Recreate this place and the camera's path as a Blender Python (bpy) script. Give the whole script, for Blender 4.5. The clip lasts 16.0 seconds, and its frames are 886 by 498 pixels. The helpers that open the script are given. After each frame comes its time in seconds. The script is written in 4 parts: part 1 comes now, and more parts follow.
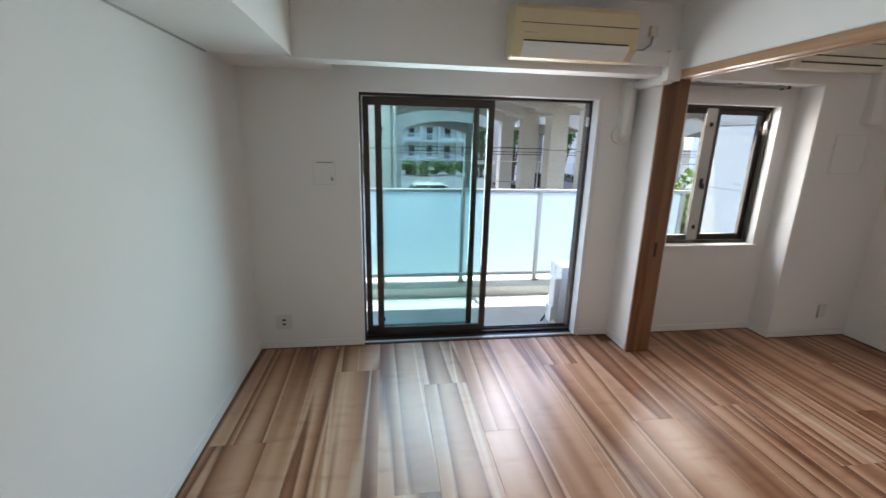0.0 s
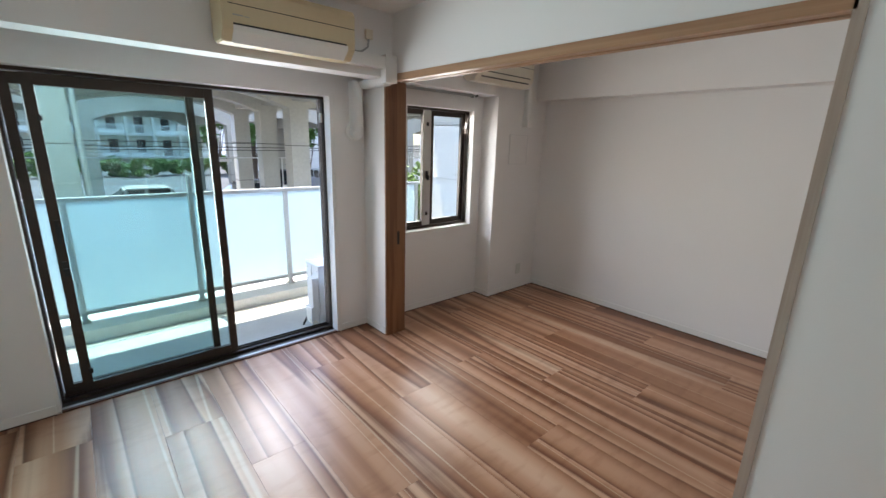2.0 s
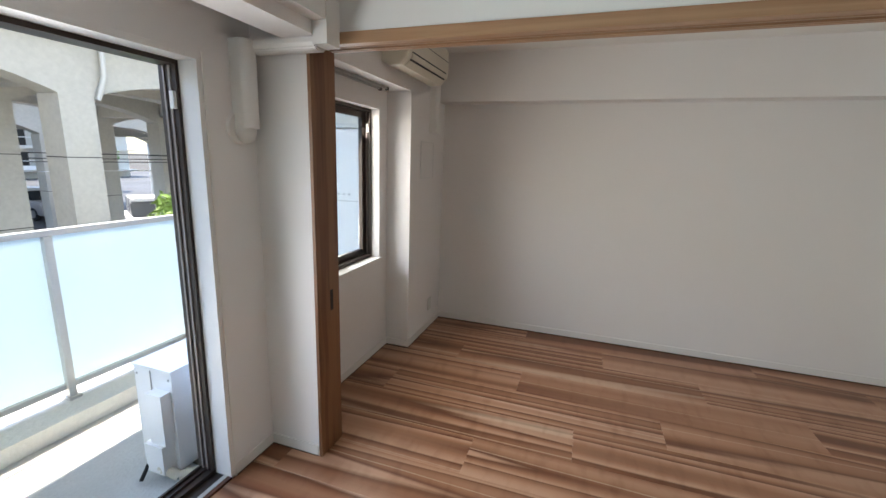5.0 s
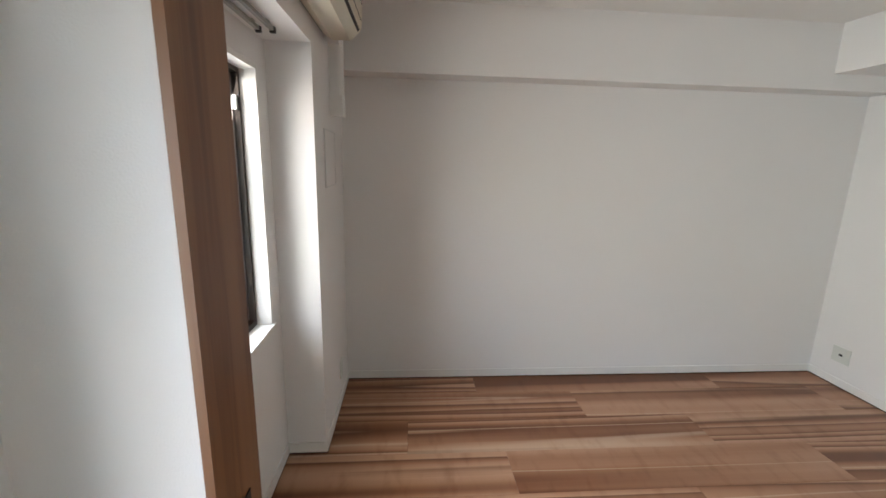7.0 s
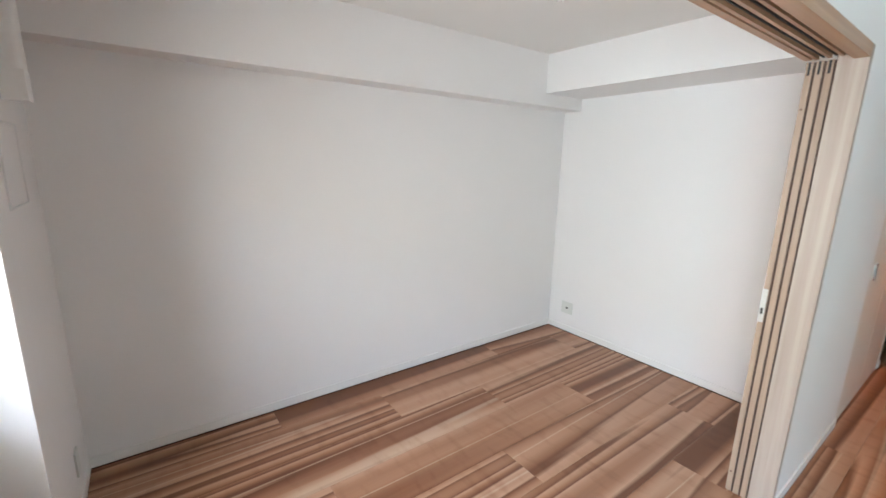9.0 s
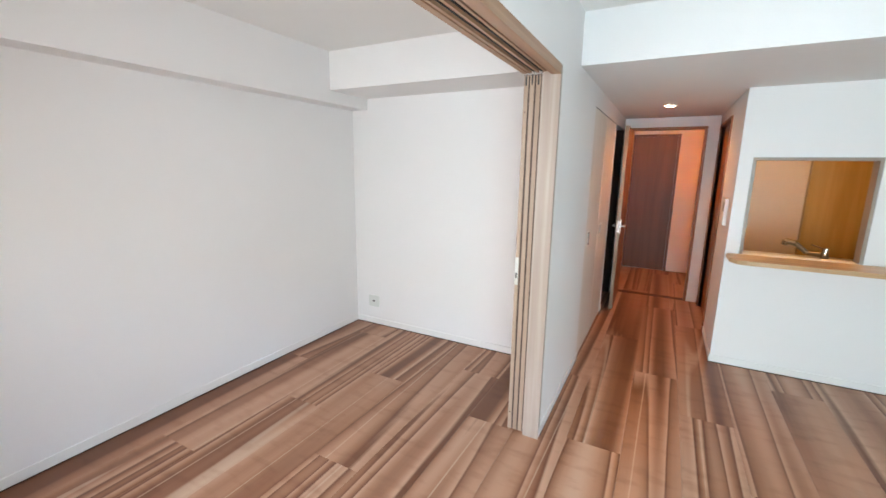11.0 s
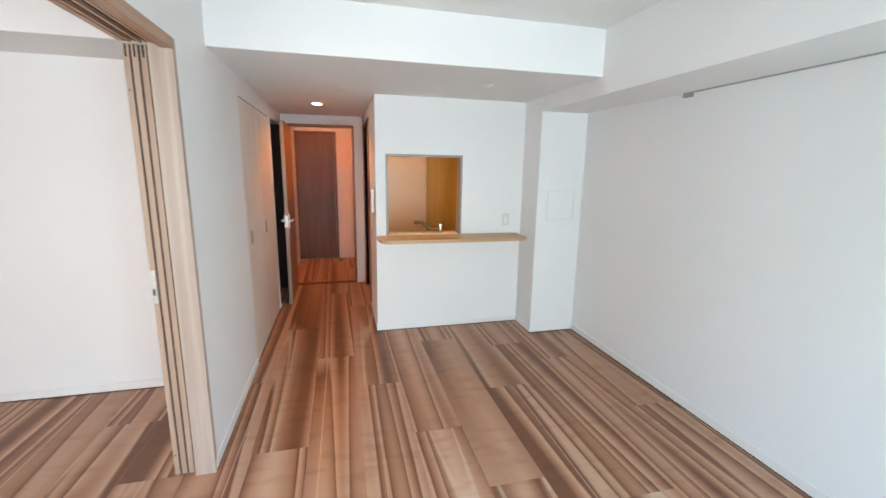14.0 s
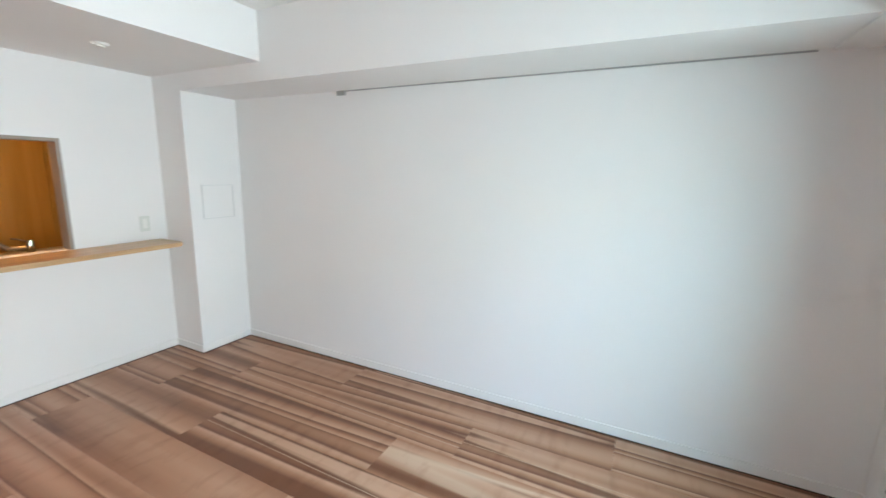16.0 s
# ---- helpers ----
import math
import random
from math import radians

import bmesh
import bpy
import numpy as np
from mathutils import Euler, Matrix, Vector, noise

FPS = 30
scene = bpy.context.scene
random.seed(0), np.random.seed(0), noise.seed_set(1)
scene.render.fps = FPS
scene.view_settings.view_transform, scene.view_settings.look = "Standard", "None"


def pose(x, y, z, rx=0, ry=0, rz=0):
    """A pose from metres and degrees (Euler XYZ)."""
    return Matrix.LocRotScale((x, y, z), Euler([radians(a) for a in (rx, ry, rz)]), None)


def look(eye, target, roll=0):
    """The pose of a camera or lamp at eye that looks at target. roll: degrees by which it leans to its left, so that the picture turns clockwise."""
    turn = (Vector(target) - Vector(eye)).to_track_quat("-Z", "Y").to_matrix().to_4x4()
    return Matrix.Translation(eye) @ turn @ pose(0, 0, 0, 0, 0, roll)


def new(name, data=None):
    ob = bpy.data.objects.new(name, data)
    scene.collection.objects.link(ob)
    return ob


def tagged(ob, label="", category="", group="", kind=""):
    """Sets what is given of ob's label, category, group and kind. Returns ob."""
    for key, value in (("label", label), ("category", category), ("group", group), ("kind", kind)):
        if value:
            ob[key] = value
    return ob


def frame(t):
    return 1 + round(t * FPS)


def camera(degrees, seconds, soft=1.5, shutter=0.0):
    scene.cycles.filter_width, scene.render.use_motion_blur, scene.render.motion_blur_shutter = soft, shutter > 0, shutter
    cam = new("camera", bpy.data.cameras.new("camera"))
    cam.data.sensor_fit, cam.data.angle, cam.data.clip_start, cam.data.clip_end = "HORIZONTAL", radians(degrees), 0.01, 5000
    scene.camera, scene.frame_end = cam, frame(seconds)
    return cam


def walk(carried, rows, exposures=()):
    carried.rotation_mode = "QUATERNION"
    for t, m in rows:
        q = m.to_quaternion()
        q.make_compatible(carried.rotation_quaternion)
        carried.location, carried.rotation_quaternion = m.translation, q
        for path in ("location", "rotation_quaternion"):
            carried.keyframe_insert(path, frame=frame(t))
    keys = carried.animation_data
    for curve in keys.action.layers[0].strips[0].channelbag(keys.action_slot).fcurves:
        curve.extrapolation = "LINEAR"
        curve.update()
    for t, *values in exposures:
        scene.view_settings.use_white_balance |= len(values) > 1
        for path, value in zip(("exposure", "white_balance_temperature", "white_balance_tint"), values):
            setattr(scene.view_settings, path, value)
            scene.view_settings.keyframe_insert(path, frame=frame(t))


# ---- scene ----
cam = camera(94.0, 16.0, 1.5, 0.25)
PATH = [
    (0, (0.985, -3.12, 1.618), (1.259, -1.204, 1.115), 1.3),
    (0.5, (0.978, -3.09, 1.631), (1.595, -1.256, 1.126), 1.6),
    (1, (1.002, -3.089, 1.627), (1.908, -1.377, 1.13), 1.7),
    (1.5, (1.053, -3.105, 1.624), (2.172, -1.523, 1.13), 1.6),
    (2, (1.066, -3.087, 1.628), (2.353, -1.638, 1.133), 1.7),
    (2.5, (1.074, -3.025, 1.596), (2.477, -1.682, 1.117), 1.8),
    (3, (1.086, -2.834, 1.599), (2.6, -1.616, 1.125), 1.9),
    (3.2, (1.101, -2.744, 1.613), (2.655, -1.577, 1.141), 2.0),
    (5.5, (1.396, -1.218, 1.58), (3.301, -0.768, 1.169), 1.7),
    (6, (1.682, -0.991, 1.597), (3.619, -0.719, 1.179), 1.5),
    (6.5, (1.982, -0.813, 1.606), (3.935, -0.731, 1.182), 1.3),
    (7, (2.26, -0.657, 1.588), (4.21, -0.814, 1.172), 1.4),
    (7.5, (2.44, -0.566, 1.6), (4.35, -0.988, 1.183), 1.4),
    (8, (2.477, -0.553, 1.623), (4.304, -1.251, 1.207), 1.3),
    (8.5, (2.489, -0.565, 1.647), (4.203, -1.502, 1.219), 1.3),
    (9, (2.483, -0.575, 1.636), (4.06, -1.732, 1.218), 1.3),
    (11.3, (2.363, -0.643, 1.579), (3.159, -2.437, 1.192), 0.9),
    (11.5, (2.361, -0.645, 1.574), (3.066, -2.477, 1.189), 1.0),
    (12, (2.342, -0.662, 1.577), (2.814, -2.567, 1.19), 0.9),
    (12.5, (2.312, -0.683, 1.575), (2.538, -2.632, 1.188), 0.9),
    (13, (2.282, -0.696, 1.571), (2.263, -2.659, 1.186), 0.9),
    (13.5, (2.248, -0.71, 1.568), (2.005, -2.658, 1.185), 0.8),
    (14, (2.227, -0.741, 1.577), (1.747, -2.644, 1.19), 0.9),
    (14.5, (2.238, -0.844, 1.583), (1.466, -2.647, 1.194), 1.0),
    (15, (2.28, -0.927, 1.549), (1.161, -2.543, 1.176), 1.2),
    (15.5, (2.331, -1.008, 1.541), (0.878, -2.331, 1.17), 1.0),
    (16, (2.447, -1.035, 1.527), (0.689, -1.916, 1.159), 1.2),
]
EXPOSE = [
    (0.0, 1.8, 6850, 11), (3.0, 1.84, 6850, 11), (5.5, 1.77, 7100, 10.5), (7.5, 2.2, 6800, 9.5), (9.0, 2.58, 6500, 10), (12.5, 2.66, 6550, 12), (14.5, 2.62, 6650, 12.5), (16.0, 2.62, 6700, 13.5),
]
walk(cam, [(t, look(eye, target, roll)) for t, eye, target, roll in PATH], EXPOSE)

# ---- world, sun ----
SUN_EL, SUN_AZ = radians(76.5), radians(-22.0)
world = bpy.data.worlds.new("daylight")
scene.world = world
world.use_nodes = True
wn = world.node_tree.nodes
sky = wn.new("ShaderNodeTexSky")
sky.sky_type = "NISHITA"
sky.sun_disc = False
sky.sun_elevation = SUN_EL
sky.sun_rotation = SUN_AZ
world.node_tree.links.new(sky.outputs[0], wn["Background"].inputs[0])
wn["Background"].inputs[1].default_value = 0.15
sun = new("sun", bpy.data.lights.new("sun", "SUN"))
sun.data.energy, sun.data.angle, sun.data.color = 4.4, radians(0.6), (1.0, 0.96, 0.9)
sun.matrix_world = look((math.sin(SUN_AZ) * math.cos(SUN_EL) * 50, math.cos(SUN_AZ) * math.cos(SUN_EL) * 50, math.sin(SUN_EL) * 50), (0, 0, 0))


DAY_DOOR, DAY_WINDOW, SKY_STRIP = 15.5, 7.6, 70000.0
WARM_KITCHEN, WARM_CORRIDOR, WARM_HALL = 2.4, 4.8, 2.6


# ---- materials ----
def mat(name, rgb, rough=0.6, metal=0.0, var=0.06, scale=3.0, fine=120.0, bump=0.02, spec=0.5, stretch=(1, 1, 1)):
    """A painted or plain surface: broad stain, fine grain, slight relief."""
    m = bpy.data.materials.new(name)
    m.use_nodes = True
    nt = m.node_tree
    n, l = nt.nodes, nt.links
    b = n["Principled BSDF"]
    b.inputs["Metallic"].default_value = metal
    b.inputs["Specular IOR Level"].default_value = spec
    tc = n.new("ShaderNodeTexCoord")
    mp = n.new("ShaderNodeMapping")
    mp.inputs["Scale"].default_value = stretch
    l.new(tc.outputs["Object"], mp.inputs[0])
    broad, grain = n.new("ShaderNodeTexNoise"), n.new("ShaderNodeTexNoise")
    for node, sc in ((broad, scale), (grain, fine)):
        node.inputs["Scale"].default_value = sc
        node.inputs["Detail"].default_value = 4.0
        l.new(mp.outputs[0], node.inputs["Vector"])
    add = n.new("ShaderNodeMath")
    add.operation = "ADD"
    l.new(broad.outputs["Fac"], add.inputs[0])
    half = n.new("ShaderNodeMath")
    half.operation = "MULTIPLY_ADD"
    l.new(grain.outputs["Fac"], half.inputs[0])
    half.inputs[1].default_value, half.inputs[2].default_value = 0.5, -0.25
    l.new(half.outputs[0], add.inputs[1])
    ramp = n.new("ShaderNodeValToRGB")
    ramp.color_ramp.elements[0].position, ramp.color_ramp.elements[1].position = 0.25, 0.75
    ramp.color_ramp.elements[0].color = (*[c * (1 - var) for c in rgb], 1)
    ramp.color_ramp.elements[1].color = (*[min(1, c * (1 + var)) for c in rgb], 1)
    l.new(add.outputs[0], ramp.inputs[0])
    l.new(ramp.outputs[0], b.inputs["Base Color"])
    rr = n.new("ShaderNodeMapRange")
    rr.inputs["To Min"].default_value, rr.inputs["To Max"].default_value = max(0.02, rough - 0.06), min(1, rough + 0.06)
    l.new(broad.outputs["Fac"], rr.inputs["Value"])
    l.new(rr.outputs[0], b.inputs["Roughness"])
    if bump:
        bp = n.new("ShaderNodeBump")
        bp.inputs["Strength"].default_value, bp.inputs["Distance"].default_value = 0.5, bump * 0.05
        l.new(grain.outputs["Fac"], bp.inputs["Height"])
        l.new(bp.outputs[0], b.inputs["Normal"])
    return m


def wood(name, stops, rough=0.4, along="y", across=13.0, length=0.7, rand=True, gloss=0.5, cream=0.0, bump=0.3, ring=0.6, warp=0.0, streak=0.22, vary=0.06, detail=3.0, line=(0.002, 0.012), figure=0.0):
    """Streaked wood grain running along one axis, with its own offset on every object."""
    m = bpy.data.materials.new(name)
    m.use_nodes = True
    nt = m.node_tree
    n, l = nt.nodes, nt.links
    b = n["Principled BSDF"]
    b.inputs["Specular IOR Level"].default_value = gloss
    tc = n.new("ShaderNodeTexCoord")
    off = n.new("ShaderNodeVectorMath")
    off.operation = "ADD"
    l.new(tc.outputs["Object"], off.inputs[0])
    if rand:
        info = n.new("ShaderNodeObjectInfo")
        mul = n.new("ShaderNodeMath")
        mul.operation = "MULTIPLY"
        mul.inputs[1].default_value = 57.0
        l.new(info.outputs["Random"], mul.inputs[0])
        com = n.new("ShaderNodeCombineXYZ")
        for i in range(3):
            l.new(mul.outputs[0], com.inputs[i])
        l.new(com.outputs[0], off.inputs[1])
    if warp:
        wm, wt, ws = n.new("ShaderNodeMapping"), n.new("ShaderNodeTexNoise"), n.new("ShaderNodeVectorMath")
        wm.inputs["Scale"].default_value = {"x": (1.6, 5, 5), "y": (3.5, 0.8, 3.5), "z": (5, 5, 1.6)}[along]
        l.new(off.outputs[0], wm.inputs[0])
        wt.inputs["Scale"].default_value, wt.inputs["Detail"].default_value = 1.0, 2.0
        l.new(wm.outputs[0], wt.inputs["Vector"])
        ws.operation = "MULTIPLY_ADD"
        l.new(wt.outputs["Color"], ws.inputs[0])
        ws.inputs[1].default_value = (warp, warp, warp)
        l.new(off.outputs[0], ws.inputs[2])
        off = ws
    sc = {"x": (length, across, across), "y": (across, length, across), "z": (across, across, length)}[along]

    def noisy(factor, detail, dist=0.0):
        mp = n.new("ShaderNodeMapping")
        mp.inputs["Scale"].default_value = [c * factor for c in sc]
        l.new(off.outputs[0], mp.inputs[0])
        t = n.new("ShaderNodeTexNoise")
        t.inputs["Scale"].default_value, t.inputs["Detail"].default_value, t.inputs["Distortion"].default_value = 1.0, detail, dist
        l.new(mp.outputs[0], t.inputs["Vector"])
        return t
    big, fine = noisy(1.0, detail, ring), noisy(7.0, 4.0)
    mix = n.new("ShaderNodeMath")
    mix.operation = "MULTIPLY_ADD"
    l.new(fine.outputs["Fac"], mix.inputs[0])
    mix.inputs[1].default_value = streak
    l.new(big.outputs["Fac"], mix.inputs[2])
    ramp = n.new("ShaderNodeValToRGB")
    els = ramp.color_ramp.elements
    while len(els) < len(stops):
        els.new(0.5)
    for e, (p, c) in zip(els, stops):
        e.position, e.color = p, (*c, 1)
    l.new(mix.outputs[0], ramp.inputs[0])
    out = ramp.outputs[0]
    if cream:
        seam = noisy(0.55, 1.0, 0.2)
        dist = n.new("ShaderNodeMath")
        dist.operation = "SUBTRACT"
        l.new(seam.outputs["Fac"], dist.inputs[0])
        dist.inputs[1].default_value = 0.5
        ab = n.new("ShaderNodeMath")
        ab.operation = "ABSOLUTE"
        l.new(dist.outputs[0], ab.inputs[0])
        mr = n.new("ShaderNodeMapRange")
        mr.inputs["From Min"].default_value, mr.inputs["From Max"].default_value = line
        mr.inputs["To Min"].default_value, mr.inputs["To Max"].default_value = cream, 0.0
        l.new(ab.outputs[0], mr.inputs["Value"])
        mc = n.new("ShaderNodeMix")
        mc.data_type = "RGBA"
        l.new(mr.outputs[0], mc.inputs[0])
        l.new(out, mc.inputs[6])
        mc.inputs[7].default_value = (0.62, 0.46, 0.33, 1)
        out = mc.outputs[2]
    if figure:
        cross, amount, tone = n.new("ShaderNodeTexNoise"), n.new("ShaderNodeMapRange"), n.new("ShaderNodeMix")
        cm = n.new("ShaderNodeMapping")
        cm.inputs["Scale"].default_value = {"x": (14, 5, 5), "y": (5, 14, 5), "z": (5, 5, 14)}[along]
        l.new(off.outputs[0], cm.inputs[0])
        cross.inputs["Scale"].default_value, cross.inputs["Detail"].default_value = 1.0, 3.0
        l.new(cm.outputs[0], cross.inputs["Vector"])
        amount.inputs["From Min"].default_value, amount.inputs["From Max"].default_value = 0.52, 0.75
        amount.inputs["To Min"].default_value, amount.inputs["To Max"].default_value = 0.0, figure
        l.new(cross.outputs["Fac"], amount.inputs["Value"])
        tone.data_type, tone.blend_type = "RGBA", "MULTIPLY"
        l.new(amount.outputs[0], tone.inputs[0])
        l.new(out, tone.inputs[6])
        tone.inputs[7].default_value = (0.55, 0.40, 0.30, 1)
        out = tone.outputs[2]
    l.new(out, b.inputs["Base Color"])
    rr = n.new("ShaderNodeMapRange")
    rr.inputs["To Min"].default_value, rr.inputs["To Max"].default_value = rough - vary, rough + vary
    l.new(fine.outputs["Fac"], rr.inputs["Value"])
    l.new(rr.outputs[0], b.inputs["Roughness"])
    bp = n.new("ShaderNodeBump")
    bp.inputs["Strength"].default_value, bp.inputs["Distance"].default_value = bump, 0.0006
    l.new(fine.outputs["Fac"], bp.inputs["Height"])
    l.new(bp.outputs[0], b.inputs["Normal"])
    return m


def glass(name, tint):
    m = bpy.data.materials.new(name)
    m.use_nodes = True
    n, l = m.node_tree.nodes, m.node_tree.links
    n.remove(n["Principled BSDF"])
    tr, gl, fr, mx = n.new("ShaderNodeBsdfTransparent"), n.new("ShaderNodeBsdfGlossy"), n.new("ShaderNodeLayerWeight"), n.new("ShaderNodeMixShader")
    tr.inputs[0].default_value = (*tint, 1)
    gl.inputs["Roughness"].default_value = 0.01
    fr.inputs["Blend"].default_value = 0.5
    steep, share = n.new("ShaderNodeMath"), n.new("ShaderNodeMath")
    steep.operation, share.operation = "POWER", "MULTIPLY_ADD"
    l.new(fr.outputs["Facing"], steep.inputs[0])
    steep.inputs[1].default_value = 5.0
    l.new(steep.outputs[0], share.inputs[0])
    share.inputs[1].default_value, share.inputs[2].default_value = 0.5, 0.03
    l.new(share.outputs[0], mx.inputs[0])
    l.new(tr.outputs[0], mx.inputs[1])
    l.new(gl.outputs[0], mx.inputs[2])
    l.new(mx.outputs[0], n["Material Output"].inputs[0])
    return m


def frosted(name, rgb):
    m = bpy.data.materials.new(name)
    m.use_nodes = True
    n, l = m.node_tree.nodes, m.node_tree.links
    b = n["Principled BSDF"]
    b.inputs["Base Color"].default_value = (*rgb, 1)
    b.inputs["Roughness"].default_value = 0.35
    tr, mx = n.new("ShaderNodeBsdfTranslucent"), n.new("ShaderNodeMixShader")
    tex = n.new("ShaderNodeTexNoise")
    tex.inputs["Scale"].default_value = 2.0
    ramp = n.new("ShaderNodeValToRGB")
    ramp.color_ramp.elements[0].color = (*[c * 0.95 for c in rgb], 1)
    ramp.color_ramp.elements[1].color = (*[min(1, c * 1.04) for c in rgb], 1)
    l.new(tex.outputs[0], ramp.inputs[0])
    l.new(ramp.outputs[0], tr.inputs[0])
    mx.inputs[0].default_value = 0.7
    l.new(b.outputs[0], mx.inputs[1])
    l.new(tr.outputs[0], mx.inputs[2])
    l.new(mx.outputs[0], n["Material Output"].inputs[0])
    return m


def glow(name, rgb, power):
    m = bpy.data.materials.new(name)
    m.use_nodes = True
    b = m.node_tree.nodes["Principled BSDF"]
    b.inputs["Base Color"].default_value = (0.8, 0.8, 0.8, 1)
    b.inputs["Emission Color"].default_value = (*rgb, 1)
    b.inputs["Emission Strength"].default_value = power
    return m


PAPER = mat("wallpaper", (0.81, 0.795, 0.785), 0.85, var=0.015, scale=1.3, fine=260, bump=0.03, spec=0.25)
CEIL = mat("ceiling_paper", (0.82, 0.81, 0.79), 0.9, var=0.015, scale=1.1, fine=200, bump=0.03, spec=0.2)
WHITE = mat("white_vinyl", (0.80, 0.79, 0.77), 0.45, var=0.02, fine=60, bump=0.0)
PLATE = mat("plate_plastic", (0.66, 0.67, 0.63), 0.4, var=0.02, fine=40, bump=0.0)
PLASTIC = mat("white_plastic", (0.78, 0.77, 0.74), 0.35, var=0.02, fine=40, bump=0.0)
GREYPLASTIC = mat("grey_plastic", (0.35, 0.35, 0.34), 0.45, var=0.04, bump=0.0)
IVORY = mat("yellowed_plastic", (0.62, 0.50, 0.32), 0.38, var=0.04, fine=30, bump=0.0)
CREAMP = mat("cream_plastic", (0.72, 0.67, 0.56), 0.38, var=0.03, fine=30, bump=0.0)
DARK = mat("dark_slot", (0.02, 0.02, 0.02), 0.6, var=0.1, bump=0.0)
BRONZE = mat("bronze_aluminium", (0.046, 0.033, 0.026), 0.42, metal=0.3, var=0.15, fine=80, bump=0.01)
ALU = mat("satin_aluminium", (0.55, 0.54, 0.51), 0.42, metal=0.5, var=0.05, fine=90, bump=0.01)
CHROME = mat("chrome", (0.8, 0.79, 0.77), 0.14, metal=1.0, var=0.03, bump=0.0)
RUBBER = mat("black_rubber", (0.03, 0.03, 0.03), 0.8, var=0.2, bump=0.02)
STEEL = mat("stainless", (0.6, 0.6, 0.58), 0.3, metal=1.0, var=0.05, stretch=(1, 20, 1), bump=0.0)
NICKEL = mat("satin_nickel", (0.86, 0.86, 0.85), 0.38, metal=0.55, var=0.02, bump=0.0)
TAPMETAL = mat("bronze_toned_chrome", (0.34, 0.29, 0.22), 0.16, metal=1.0, var=0.03, bump=0.0)
CONCRETE = mat("concrete", (0.53, 0.51, 0.455), 0.9, var=0.13, scale=0.5, fine=14, bump=0.12)
BALCONY = mat("balcony_sheet", (0.42, 0.44, 0.44), 0.8, var=0.12, scale=2.0, fine=60, bump=0.15)
PALECON = mat("pale_render", (0.66, 0.64, 0.58), 0.85, var=0.08, scale=0.8, fine=40, bump=0.2)
# Pale ground colour that bounces light up to the viaduct.
BOUNCE_PAVING = mat("pale_bounce_paving", (0.30, 0.29, 0.27), 0.9, var=0.2, scale=0.6, fine=40, bump=0.2)
ASPHALT = mat("asphalt", (0.055, 0.055, 0.055), 0.9, var=0.3, scale=0.4, fine=60, bump=0.3)
FLOORWOOD = wood("walnut_plank", [(0.28, (0.550, 0.336, 0.223)), (0.36, (0.446, 0.240, 0.145)), (0.43, (0.275, 0.122, 0.063)), (0.448, (0.157, 0.059, 0.026)), (0.464, (0.493, 0.288, 0.186)), (0.51, (0.379, 0.190, 0.108)), (0.553, (0.222, 0.090, 0.044)), (0.570, (0.143, 0.052, 0.023)), (0.588, (0.522, 0.314, 0.207)), (0.66, (0.351, 0.170, 0.095)), (0.72, (0.166, 0.065, 0.031))],
                 0.32, "y", 4.5, 0.10, cream=0.5, ring=0.05, gloss=0.34, warp=0.014, streak=0.03, bump=0.06, vary=0.03, detail=0.6, line=(0.002, 0.006), figure=0.38)
# Jamb wood carries its side's shade in the colour; the head's copy is lighter.
SHADED_JAMBWOOD = wood("brown_wood_shade_side", [(0.34, (0.125, 0.048, 0.019)), (0.46, (0.185, 0.078, 0.034)), (0.56, (0.16, 0.064, 0.027)), (0.62, (0.215, 0.098, 0.045)), (0.75, (0.25, 0.122, 0.060))], 0.42, "z", 15.0, 0.5, warp=0.05, detail=2.0)
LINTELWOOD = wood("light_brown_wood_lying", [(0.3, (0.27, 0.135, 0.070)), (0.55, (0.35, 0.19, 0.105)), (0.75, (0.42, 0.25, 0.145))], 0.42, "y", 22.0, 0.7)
PALEWOOD = wood("pale_birch_edge", [(0.3, (0.33, 0.245, 0.195)), (0.55, (0.38, 0.295, 0.243)), (0.75, (0.43, 0.35, 0.295))], 0.45, "z", 25.0, 0.8)
LEDGEWOOD = wood("honey_ledge", [(0.3, (0.42, 0.24, 0.11)), (0.55, (0.52, 0.32, 0.16)), (0.75, (0.6, 0.40, 0.22))], 0.35, "x", 20.0, 0.8)
HALLDOOR = wood("brown_door", [(0.3, (0.062, 0.021, 0.009)), (0.5, (0.092, 0.033, 0.015)), (0.7, (0.125, 0.050, 0.024))], 0.45, "z", 14.0, 0.6)
DOORWOOD = wood("orange_brown_door", [(0.3, (0.185, 0.062, 0.018)), (0.55, (0.235, 0.085, 0.027)), (0.75, (0.29, 0.115, 0.042))], 0.4, "z", 18.0, 0.6)
CLOSETWOOD = wood("pale_ash_door", [(0.3, (0.66, 0.60, 0.53)), (0.55, (0.71, 0.655, 0.59)), (0.75, (0.75, 0.70, 0.64))], 0.5, "z", 30.0, 0.7)
# Orange of the warm kitchen lamp, put into the wood's own colour.
LAMPLIT_WOOD = wood("lamplit_orange_panel", [(0.3, (0.34, 0.20, 0.05)), (0.55, (0.39, 0.24, 0.065)), (0.75, (0.44, 0.28, 0.09))], 0.35, "z", 12.0, 0.6)
STRIPWOOD = wood("beige_wood_edge", [(0.3, (0.29, 0.19, 0.13)), (0.55, (0.35, 0.24, 0.172)), (0.75, (0.40, 0.285, 0.21))], 0.45, "z", 25.0, 0.8)
GAP = mat("dark_brown_gap", (0.055, 0.03, 0.02), 0.7, var=0.1, bump=0.0)
